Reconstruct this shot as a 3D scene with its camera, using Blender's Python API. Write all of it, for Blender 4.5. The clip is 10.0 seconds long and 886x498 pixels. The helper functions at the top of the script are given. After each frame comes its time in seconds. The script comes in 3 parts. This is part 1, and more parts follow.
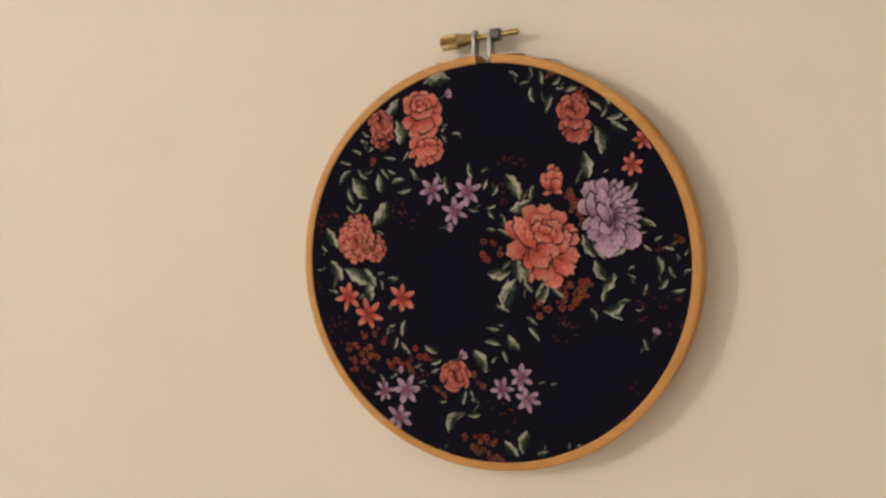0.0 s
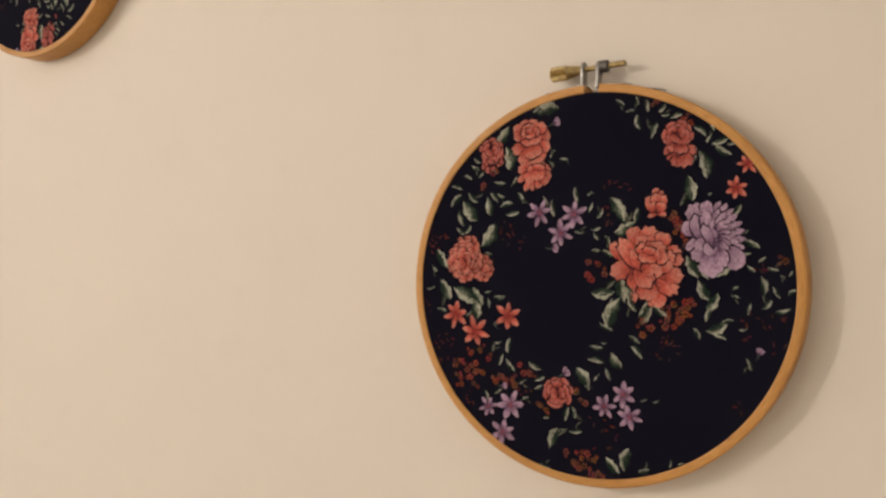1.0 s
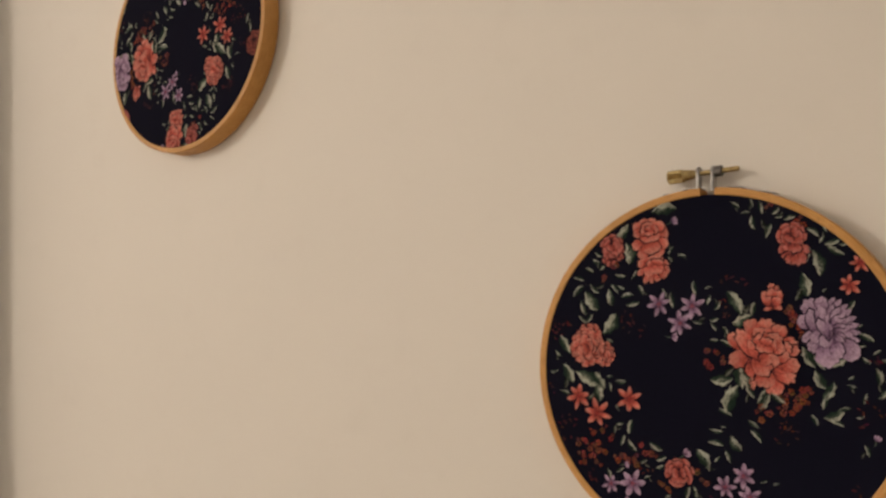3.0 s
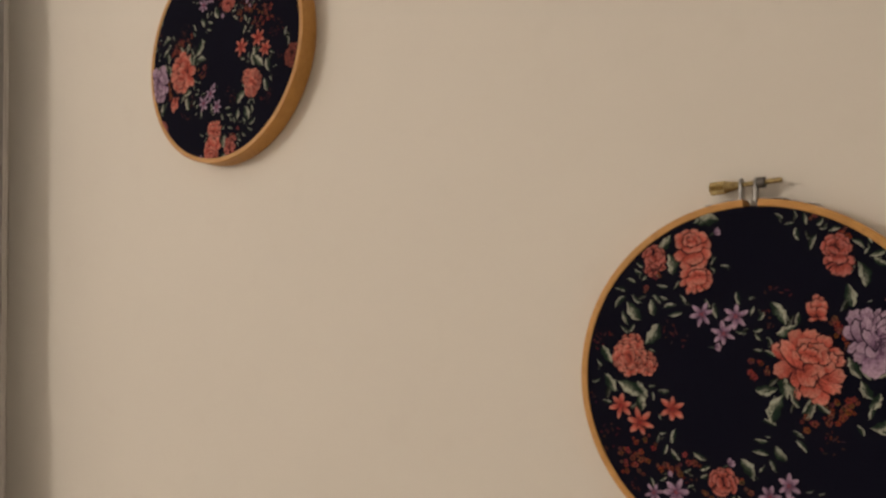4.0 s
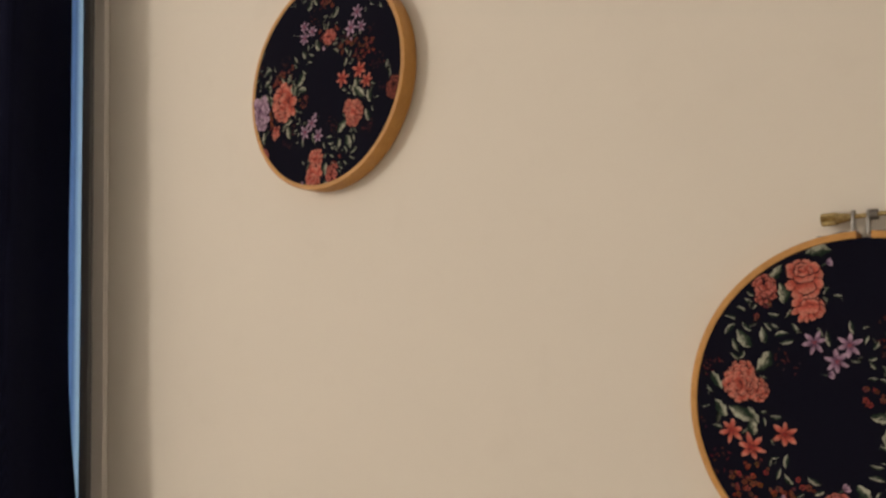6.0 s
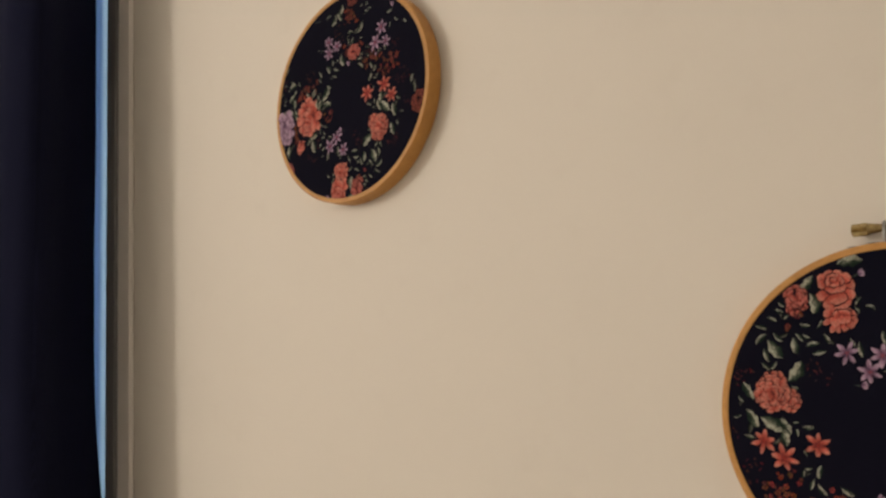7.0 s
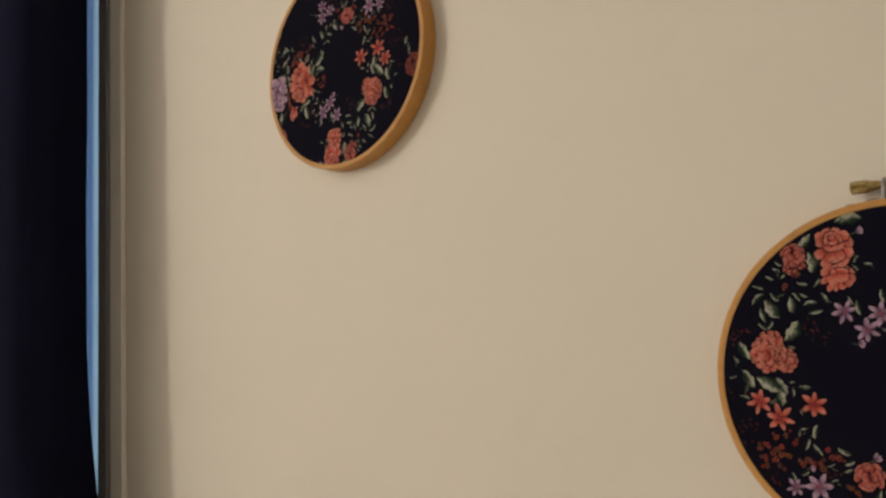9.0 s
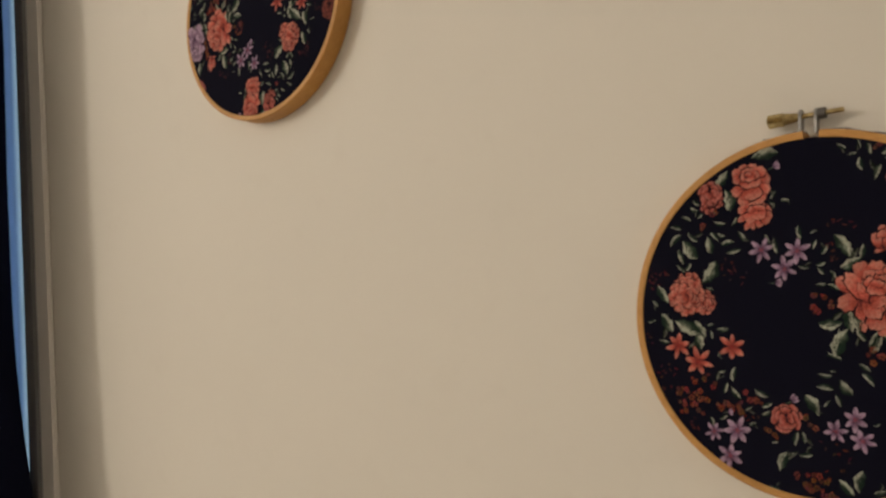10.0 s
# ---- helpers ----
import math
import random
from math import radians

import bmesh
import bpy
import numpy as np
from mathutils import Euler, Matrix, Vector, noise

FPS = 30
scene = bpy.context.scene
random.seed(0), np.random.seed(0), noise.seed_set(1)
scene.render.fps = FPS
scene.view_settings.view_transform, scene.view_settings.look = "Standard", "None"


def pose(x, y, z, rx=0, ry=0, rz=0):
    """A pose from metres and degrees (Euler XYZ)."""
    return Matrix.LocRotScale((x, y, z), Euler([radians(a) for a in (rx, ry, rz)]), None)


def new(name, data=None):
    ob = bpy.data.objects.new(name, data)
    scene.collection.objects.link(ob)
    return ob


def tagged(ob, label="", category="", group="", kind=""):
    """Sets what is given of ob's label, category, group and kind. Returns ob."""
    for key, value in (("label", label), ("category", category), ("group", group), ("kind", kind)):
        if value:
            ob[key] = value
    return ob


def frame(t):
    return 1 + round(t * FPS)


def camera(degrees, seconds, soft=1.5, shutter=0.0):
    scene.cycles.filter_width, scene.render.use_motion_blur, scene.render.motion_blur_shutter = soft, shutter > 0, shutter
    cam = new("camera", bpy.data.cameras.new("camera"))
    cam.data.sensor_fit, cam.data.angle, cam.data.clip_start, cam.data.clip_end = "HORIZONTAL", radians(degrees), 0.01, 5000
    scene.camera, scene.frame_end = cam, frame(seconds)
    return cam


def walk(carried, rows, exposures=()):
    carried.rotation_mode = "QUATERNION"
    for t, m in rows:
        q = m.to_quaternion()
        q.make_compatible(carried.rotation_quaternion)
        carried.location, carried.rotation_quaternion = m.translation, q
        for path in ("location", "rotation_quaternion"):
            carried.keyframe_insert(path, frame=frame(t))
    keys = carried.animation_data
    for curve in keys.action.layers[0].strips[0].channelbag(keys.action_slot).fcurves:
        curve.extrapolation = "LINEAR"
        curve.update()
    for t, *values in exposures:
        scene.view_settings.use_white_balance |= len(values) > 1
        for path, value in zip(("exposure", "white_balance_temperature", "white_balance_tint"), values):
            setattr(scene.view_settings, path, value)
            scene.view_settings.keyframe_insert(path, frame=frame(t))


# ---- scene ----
cam = camera(55.10, 10.0, soft=2.6)
# seconds, eye x y z, yaw, pitch, roll
ROWS = [
    (0, 0.1542, -0.3882, 1.5137, 24.88, -0.54, 6.59),
    (0.5, 0.1560, -0.3975, 1.5050, 27.99, 1.98, 5.80),
    (1, 0.1555, -0.4107, 1.4951, 31.13, 3.94, 4.94),
    (1.5, 0.1555, -0.4286, 1.4951, 33.18, 5.73, 4.41),
    (2, 0.1549, -0.4432, 1.4980, 34.03, 6.98, 4.07),
    (2.5, 0.1526, -0.4585, 1.5042, 34.66, 7.94, 4.16),
    (4, 0.1406, -0.4835, 1.5113, 36.31, 9.00, 4.17),
    (4.5, 0.1349, -0.4936, 1.5130, 36.98, 9.12, 3.95),
    (5, 0.1306, -0.5040, 1.5157, 37.73, 9.43, 3.80),
    (5.5, 0.1261, -0.5180, 1.5185, 38.72, 9.67, 3.59),
    (7, 0.1169, -0.5391, 1.5228, 40.29, 10.71, 3.89),
    (7.5, 0.1136, -0.5448, 1.5211, 40.72, 11.10, 3.77),
    (8, 0.1103, -0.5498, 1.5196, 40.97, 11.39, 3.33),
    (8.5, 0.1102, -0.5454, 1.5160, 40.88, 10.85, 3.44),
    (9, 0.1115, -0.5304, 1.5084, 40.07, 9.64, 3.80),
    (9.5, 0.1170, -0.5090, 1.5000, 38.98, 8.30, 4.55),
    (10, 0.1231, -0.4887, 1.4990, 38.17, 7.04, 5.38),
]
EXPOSURES = [(0.0, 0.0, 6500, 10), (1.0, 0.0, 6500, 10), (2.0, -0.12, 6500, 10), (2.7, -0.22, 6500, 10), (4.0, -0.50, 6500, 10), (5.5, -0.42, 6500, 9), (7.0, -0.34, 6500, 8), (8.0, -0.36, 6500, 7), (9.0, -0.45, 6500, 5), (10.0, -0.48, 6500, 5)]
walk(cam, [(t, pose(x, y, z, 90 + pitch, roll, yaw)) for t, x, y, z, yaw, pitch, roll in ROWS], EXPOSURES)

# ---- light: a warm room lamp and a dull blue evening sky behind the window ----
world = bpy.data.worlds.new("evening_sky")
scene.world = world
world.use_nodes = True
wn = world.node_tree
sky = wn.nodes.new("ShaderNodeTexSky")
sky.sky_type, sky.sun_disc = "NISHITA", False
sky.sun_elevation, sky.sun_rotation = radians(30.0), radians(200)
wn.nodes["Background"].inputs["Strength"].default_value = 0.03
wn.links.new(sky.outputs[0], wn.nodes["Background"].inputs["Color"])

LAMP = (-2.00, -2.26, 2.30)
bulb = bpy.data.lights.new("room_lamp", "POINT")
bulb.energy, bulb.color, bulb.shadow_soft_size = 75.5, (1.0, 0.874, 0.757), 0.12
new("room_lamp", bulb).location = LAMP


# ---- materials ----
def material(name, color, rough=0.6, metal=0.0):
    m = bpy.data.materials.new(name)
    m.use_nodes = True
    b = m.node_tree.nodes["Principled BSDF"]
    b.inputs["Base Color"].default_value = (*color, 1)
    b.inputs["Roughness"].default_value = rough
    b.inputs["Metallic"].default_value = metal
    return m, m.node_tree, b


def noise_tex(nt, scale, detail=4.0, stretch=(1, 1, 1), rough=0.55):
    co, mp, nz = (nt.nodes.new("ShaderNode" + k) for k in ("TexCoord", "Mapping", "TexNoise"))
    mp.inputs["Scale"].default_value = stretch
    nz.inputs["Scale"].default_value, nz.inputs["Detail"].default_value = scale, detail
    nz.inputs["Roughness"].default_value = rough
    nt.links.new(co.outputs["Object"], mp.inputs[0])
    nt.links.new(mp.outputs[0], nz.inputs["Vector"])
    return nz


def ramp(nt, source, stops):
    r = nt.nodes.new("ShaderNodeValToRGB")
    while len(r.color_ramp.elements) < len(stops):
        r.color_ramp.elements.new(0.5)
    for el, (p, c) in zip(r.color_ramp.elements, stops):
        el.position, el.color = p, (*c, 1)
    nt.links.new(source, r.inputs[0])
    return r.outputs[0]


def mix(nt, a, b, fac, kind="MULTIPLY"):
    m = nt.nodes.new("ShaderNodeMix")
    m.data_type, m.blend_type = "RGBA", kind
    for socket, v in ((m.inputs[0], fac), (m.inputs[6], a), (m.inputs[7], b)):
        if isinstance(v, (int, float)):
            socket.default_value = v
        elif isinstance(v, tuple):
            socket.default_value = (*v, 1)
        else:
            nt.links.new(v, socket)
    return m.outputs[2]


def bump(nt, bsdf, height, strength, distance):
    b = nt.nodes.new("ShaderNodeBump")
    b.inputs["Strength"].default_value, b.inputs["Distance"].default_value = strength, distance
    nt.links.new(height, b.inputs["Height"])
    nt.links.new(b.outputs[0], bsdf.inputs["Normal"])


def painted_plaster(name, color):
    m, nt, b = material(name, color, 0.62)
    big, fine = noise_tex(nt, 3.5, 3), noise_tex(nt, 160, 4)
    scuff = noise_tex(nt, 22, 5)
    c = ramp(nt, big.outputs[0], [(0.3, tuple(v * 0.985 for v in color)), (0.7, color)])
    c = mix(nt, c, ramp(nt, scuff.outputs[0], [(0.28, (0.965, 0.96, 0.955)), (0.42, (1, 1, 1))]), 0.6)
    nt.links.new(c, b.inputs["Base Color"])
    bump(nt, b, fine.outputs[0], 0.25, 0.0006)
    return m


WALL_PAINT = painted_plaster("cream_wall_paint", (0.80, 0.745, 0.66))
ROOM_PAINT = painted_plaster("white_room_paint", (0.88, 0.875, 0.865))
CEILING_PAINT = painted_plaster("white_ceiling_paint", (0.87, 0.86, 0.84))
TRIM_PAINT, tn, tb = material("ivory_gloss_paint", (0.86, 0.81, 0.75), 0.5)
bump(tn, tb, noise_tex(tn, 60, 3, (1, 1, 0.1)).outputs[0], 0.15, 0.0005)
SASH_PAINT, tn, tb = material("grey_window_frame", (0.60, 0.60, 0.60), 0.45)
bump(tn, tb, noise_tex(tn, 120, 3).outputs[0], 0.15, 0.0003)

STRIP, tn, tb = material("dark_grey_strip", (0.20, 0.195, 0.195), 0.6)
bump(tn, tb, noise_tex(tn, 120, 3).outputs[0], 0.15, 0.0003)

CARPET, tn, tb = material("pale_carpet", (0.50, 0.43, 0.35), 0.95)
tn.links.new(ramp(tn, noise_tex(tn, 240, 3).outputs[0], [(0.3, (0.54, 0.48, 0.40)), (0.7, (0.66, 0.60, 0.52))]), tb.inputs["Base Color"])

# birch-like hoop wood: grain runs round the ring, read from the UV map
WOOD, tn, tb = material("honey_varnished_beech", (0.5, 0.27, 0.09), 0.5)
uv = tn.nodes.new("ShaderNodeUVMap")
mp = tn.nodes.new("ShaderNodeMapping")
mp.inputs["Scale"].default_value = (14, 1500, 1)
g1 = tn.nodes.new("ShaderNodeTexNoise")
g1.inputs["Scale"].default_value, g1.inputs["Detail"].default_value = 1.0, 6
tn.links.new(uv.outputs[0], mp.inputs[0])
tn.links.new(mp.outputs[0], g1.inputs["Vector"])
g2 = noise_tex(tn, 26, 3)
wood = ramp(tn, g1.outputs[0], [(0.25, (0.46, 0.213, 0.046)), (0.5, (0.59, 0.293, 0.074)), (0.75, (0.67, 0.368, 0.11))])
wood = mix(tn, wood, ramp(tn, g2.outputs[0], [(0.3, (0.82, 0.78, 0.72)), (0.65, (1, 1, 1))]), 0.8)
knots = noise_tex(tn, 95, 2)
wood = mix(tn, wood, ramp(tn, knots.outputs[0], [(0.22, (0.4, 0.3, 0.2)), (0.30, (1, 1, 1))]), 0.9)
tn.links.new(wood, tb.inputs["Base Color"])
bump(tn, tb, g1.outputs[0], 0.2, 0.0002)

BRASS, tn, tb = material("worn_brass", (0.46, 0.33, 0.12), 0.36, 1.0)
tn.links.new(ramp(tn, noise_tex(tn, 420, 4).outputs[0], [(0.3, (0.27, 0.195, 0.085)), (0.7, (0.52, 0.41, 0.20))]), tb.inputs["Base Color"])
STEEL, tn, tb = material("nickel_plated_steel", (0.4, 0.38, 0.36), 0.34, 1.0)
tn.links.new(ramp(tn, noise_tex(tn, 300, 4).outputs[0], [(0.3, (0.22, 0.21, 0.20)), (0.7, (0.50, 0.48, 0.46))]), tb.inputs["Base Color"])
OLD_STEEL, tn, tb = material("dull_dark_steel", (0.16, 0.15, 0.14), 0.5, 1.0)


def weave_height(nt, period, co_name="Object"):
    co = nt.nodes.new("ShaderNodeTexCoord")
    parts = []
    for axis in ("X", "Z"):
        w = nt.nodes.new("ShaderNodeTexWave")
        w.wave_type, w.bands_direction = "BANDS", axis
        w.inputs["Scale"].default_value = 0.314 / period
        w.inputs["Distortion"].default_value = 0.6
        nt.links.new(co.outputs[co_name], w.inputs["Vector"])
        parts.append(w.outputs["Fac"])
    a = nt.nodes.new("ShaderNodeMath")
    a.operation = "MAXIMUM"
    nt.links.new(parts[0], a.inputs[0])
    nt.links.new(parts[1], a.inputs[1])
    return a.outputs[0]


# the printed cotton: navy cloth, and the inks on it whose tint each printed shape carries
NAVY, tn, tb = material("navy_cotton", (0.004, 0.004, 0.008), 0.9)
wv = weave_height(tn, 0.0006)
tn.links.new(ramp(tn, wv, [(0.2, (0.0042, 0.0042, 0.0098)), (0.9, (0.0078, 0.0077, 0.0168))]), tb.inputs["Base Color"])
tb.inputs["Specular IOR Level"].default_value = 0.06
bump(tn, tb, wv, 0.4, 0.00015)

INK, tn, tb = material("printed_ink", (0.5, 0.5, 0.5), 0.85)
tb.inputs["Specular IOR Level"].default_value = 0.15
at = tn.nodes.new("ShaderNodeVertexColor")
at.layer_name = "ink"
wash = ramp(tn, noise_tex(tn, 620, 5, rough=0.7).outputs[0], [(0.32, (0.46, 0.39, 0.39)), (0.52, (0.84, 0.83, 0.83)), (0.72, (1.04, 1.04, 1.04))])
ink = mix(tn, at.outputs[0], wash, 0.85)
ink = mix(tn, ink, ramp(tn, noise_tex(tn, 1700, 3, rough=0.7).outputs[0], [(0.34, (0.62, 0.56, 0.56)), (0.5, (1, 1, 1)), (0.68, (1.22, 1.22, 1.22))]), 0.8)
wv = weave_height(tn, 0.0006)
ink = mix(tn, ink, ramp(tn, wv, [(0.1, (0.72, 0.72, 0.74)), (0.8, (1.04, 1.04, 1.04))]), 0.7)
tn.links.new(ink, tb.inputs["Base Color"])
bump(tn, tb, wv, 0.4, 0.00015)

CURTAIN_CLOTH, tn, tb = material("navy_curtain_cloth", (0.010, 0.010, 0.020), 0.9)
wv = weave_height(tn, 0.0011)
cl = ramp(tn, wv, [(0.1, (0.0049, 0.0058, 0.0152)), (0.9, (0.0116, 0.0132, 0.0325))])
tn.links.new(cl, tb.inputs["Base Color"])
tb.inputs["Specular IOR Level"].default_value = 0.03
bump(tn, tb, wv, 0.4, 0.0003)

GLASS, tn, tb = material("window_glass", (0.9, 0.95, 1.0), 0.02)
tb.inputs["Transmission Weight"].default_value = 1.0
tb.inputs["IOR"].default_value = 1.45


# ---- building helpers ----
def part(name, bm, mat, parent=None, label="", smooth=False):
    me = bpy.data.meshes.new(name)
    bm.to_mesh(me)
    bm.free()
    me.materials.append(mat)
    if smooth:
        me.shade_smooth()
    ob = new(name, me)
    ob.parent = parent
    if label:
        tagged(ob, label)
    return ob


def empty(name, place, turn=0.0):
    ob = new(name)
    ob.empty_display_size = 0.02
    ob.matrix_world = pose(*place, 0, turn, 0)
    return ob


def box(bm, x0, x1, y0, y1, z0, z1, bevel=0.0):
    made = bmesh.ops.create_cube(bm, size=1.0, matrix=Matrix.LocRotScale(((x0 + x1) / 2, (y0 + y1) / 2, (z0 + z1) / 2), None, (x1 - x0, y1 - y0, z1 - z0)))
    if bevel:
        vs = set(made["verts"])
        bmesh.ops.bevel(bm, geom=[e for e in bm.edges if e.verts[0] in vs], offset=bevel, segments=2, affect="EDGES")
    return bm


def slab(name, lims, mat, label, category="wall", bevel=0.0):
    return tagged(part(name, box(bmesh.new(), *lims, bevel), mat), label, category, kind="structure")


# ---- the room ----
XL, XR, YB, TOP, THICK = -3.1, 1.6, -3.3, 3.0, 0.22
WX0, WX1, WZ0, WZ1 = -2.05, -0.846, 0.85, 2.52      # window opening
bm = bmesh.new()
box(bm, WX1, XR, 0, THICK, 0, TOP)
box(bm, XL, WX0, 0, THICK, 0, TOP)
box(bm, WX0, WX1, 0, THICK, 0, WZ0)
box(bm, WX0, WX1, 0, THICK, WZ1, TOP)
tagged(part("wall_north", bm, WALL_PAINT), "cream painted plaster wall with two hoops hung", "wall", kind="structure")
slab("wall_south", (XL, XR, YB - THICK, YB, 0, TOP), ROOM_PAINT, "plain off-white plaster wall of the room")
slab("wall_east", (XR, XR + THICK, YB - THICK, THICK, 0, TOP), ROOM_PAINT, "plain off-white plaster wall of the room")
slab("wall_west", (XL - THICK, XL, YB - THICK, THICK, 0, TOP), ROOM_PAINT, "plain off-white plaster wall of the room")
slab("floor", (XL - THICK, XR + THICK, YB - THICK, THICK, -0.1, 0), CARPET, "plain pale beige carpeted floor of the room", "floor")
slab("ceiling", (XL - THICK, XR + THICK, YB - THICK, THICK, TOP, TOP + 0.1), CEILING_PAINT, "plain white painted ceiling", "ceiling")

# window: painted casing, pale frame, one pane
window = tagged(empty("window_1", ((WX0 + WX1) / 2, 0, WZ0)), "window with ivory casing behind a navy curtain", "window", kind="structure")
inv = window.matrix_world.inverted()


def local_box(name, lims, mat, bevel, parent=window, label=""):
    bm = box(bmesh.new(), *lims, bevel)
    bm.transform(inv)
    return part(name, bm, mat, parent, label)


CW, CD = 0.034, 0.0065
local_box("casing", (WX1 + 0.0046, WX1 + CW, -CD, -0.0005, WZ0 - CW, WZ1 + CW), TRIM_PAINT, 0.002, label="ivory painted casing")
local_box("casing", (WX0 - CW, WX0 + 0.001, -CD, -0.0005, WZ0 - CW, WZ1 + CW), TRIM_PAINT, 0.002)
local_box("casing", (WX0 + 0.002, WX1 - 0.002, -CD, -0.0005, WZ1, WZ1 + CW), TRIM_PAINT, 0.003)
local_box("window_sill", (WX0 + 0.002, WX1 - 0.002, -0.03, 0.03, WZ0 - CW, WZ0), TRIM_PAINT, 0.004)
FW = 0.020
# an even dark grey band added between the net and the casing
local_box("dark_strip", (WX1 - 0.0160, WX1 + 0.0042, -0.0100, -0.0004, WZ0 - CW, WZ1 + CW), STRIP, 0.0008, label="dark strip beside the casing")
local_box("window_frame", (WX1 - FW, WX1 - 0.001, 0.02, 0.07, WZ0, WZ1), SASH_PAINT, 0.002, label="pale grey painted window frame")
local_box("window_frame", (WX0 + 0.001, WX0 + FW, 0.02, 0.07, WZ0, WZ1), SASH_PAINT, 0.002)
local_box("window_frame", (WX0 + FW, WX1 - FW, 0.02, 0.07, WZ0, WZ0 + FW), SASH_PAINT, 0.002)
local_box("window_frame", (WX0 + FW, WX1 - FW, 0.02, 0.07, WZ1 - FW, WZ1), SASH_PAINT, 0.002)
pane = local_box("pane", (WX0 + FW, WX1 - FW, 0.042, 0.046, WZ0 + FW, WZ1 - FW), GLASS, 0.0)
pane.visible_shadow = False


# dusk outside: a plain far backdrop
DUSK = bpy.data.materials.new("dusk_sky")
DUSK.use_nodes = True
tn = DUSK.node_tree
em = tn.nodes.new("ShaderNodeEmission")
em.inputs["Strength"].default_value = 1.0
tn.links.new(ramp(tn, noise_tex(tn, 0.25, 2).outputs[0], [(0.3, (1.15, 1.65, 2.45)), (0.7, (1.30, 1.80, 2.60))]), em.inputs[0])
tn.links.new(em.outputs[0], tn.nodes["Material Output"].inputs[0])
slab("backdrop", (-40, 10, 14.0, 14.1, -12, 22), DUSK, "plain blue dusk sky far outside the window", "sky")


# a white net hangs close to the pane and takes on the dusk light
NET, tn, tb = material("white_net", (0.80, 0.82, 0.85), 0.9)
tr = tn.nodes.new("ShaderNodeBsdfTranslucent")
# a brighter band of window light is put into its colour near the right edge
co, sp = tn.nodes.new("ShaderNodeTexCoord"), tn.nodes.new("ShaderNodeSeparateXYZ")
mr = tn.nodes.new("ShaderNodeMapRange")
tn.links.new(co.outputs["Object"], sp.inputs[0])
tn.links.new(sp.outputs[0], mr.inputs["Value"])
mr.inputs["From Min"].default_value, mr.inputs["From Max"].default_value = -0.912, -0.902
tn.links.new(ramp(tn, mr.outputs[0], [(0.0, (0.54, 0.60, 0.70)), (0.45, (0.60, 0.66, 0.74)), (0.75, (0.97, 0.97, 0.90))]), tr.inputs["Color"])
ad = tn.nodes.new("ShaderNodeMixShader")
ad.inputs[0].default_value = 0.85
tn.links.new(tb.outputs[0], ad.inputs[1])
tn.links.new(tr.outputs[0], ad.inputs[2])
tn.links.new(ad.outputs[0], tn.nodes["Material Output"].inputs[0])
bm = bmesh.new()
cols = []
for i in range(401):
    s = i / 400
    x = -0.8500 - s * 1.15
    y = 0.010 + 0.0042 * math.sin(s * 1.1 / 0.022 * 6.28 + 0.9) * min(1, s * 60)
    cols.append([bm.verts.new((x, y, z)) for z in (WZ0 + 0.004, WZ1 - 0.01)])
for a, b in zip(cols, cols[1:]):
    bm.faces.new((a[0], b[0], b[1], a[1]))
net = part("net_curtain", bm, NET, None, smooth=True)
so = net.modifiers.new("thickness", "SOLIDIFY")
so.thickness = 0.0006
tagged(net, "white net curtain hanging close to the window pane", "net curtain")


# curtain: a hanging cloth in folds
def curtain_line():
    """The curtain's run seen from above: its hem close to the wall, a broad first fold, then folds of even width."""
    pts = [(-0.874, -0.020), (-0.843, -0.075), (-0.801, -0.122), (-0.832, -0.141), (-0.884, -0.134), (-0.925, -0.090), (-0.955, -0.044), (-0.985, -0.056)]
    x = -1.012
    while x > -2.2:
        pts += [(x, -0.108), (x - 0.055, -0.139), (x - 0.108, -0.118), (x - 0.142, -0.062), (x - 0.180, -0.048), (x - 0.205, -0.066)]
        x -= 0.228
    out = []
    for k in range(len(pts) - 1):
        p0, p1, p2, p3 = (Vector(pts[min(max(i, 0), len(pts) - 1)]) for i in (k - 1, k, k + 1, k + 2))
        for i in range(9):
            t = i / 9
            out.append(0.5 * (2 * p1 + (p2 - p0) * t + (2 * p0 - 5 * p1 + 4 * p2 - p3) * t * t + (3 * p1 - p0 - 3 * p2 + p3) * t ** 3))
    return out


def curtain_cloth(z0, z1):
    bm = bmesh.new()
    line, nv = curtain_line(), 110
    grid = []
    for j in range(nv + 1):
        z = z0 + (z1 - z0) * j / nv
        low = min(1.6, max(0.0, (1.64 - z) / 0.16))
        row = []
        for i, p in enumerate(line):
            s = i / 90
            free = min(1.0, 0.12 + s)
            x = p.x + 0.010 * noise.noise((s * 2, z * 1.6, 5.0)) * free + 0.002 * noise.noise((s * 9, z * 6.0, 2.0)) + 0.0150 * low * low * max(0.0, 1 - s * 3)
            y = p.y + 0.012 * noise.noise((s * 2, z * 0.9, 9.0)) * free + 0.002 * noise.noise((s * 30, z * 3.0, 4.0)) * free
            row.append(bm.verts.new((x, y, z)))
        grid.append(row)
    for a, b in zip(grid, grid[1:]):
        for i in range(len(line) - 1):
            bm.faces.new((a[i], a[i + 1], b[i + 1], b[i]))
    return bm


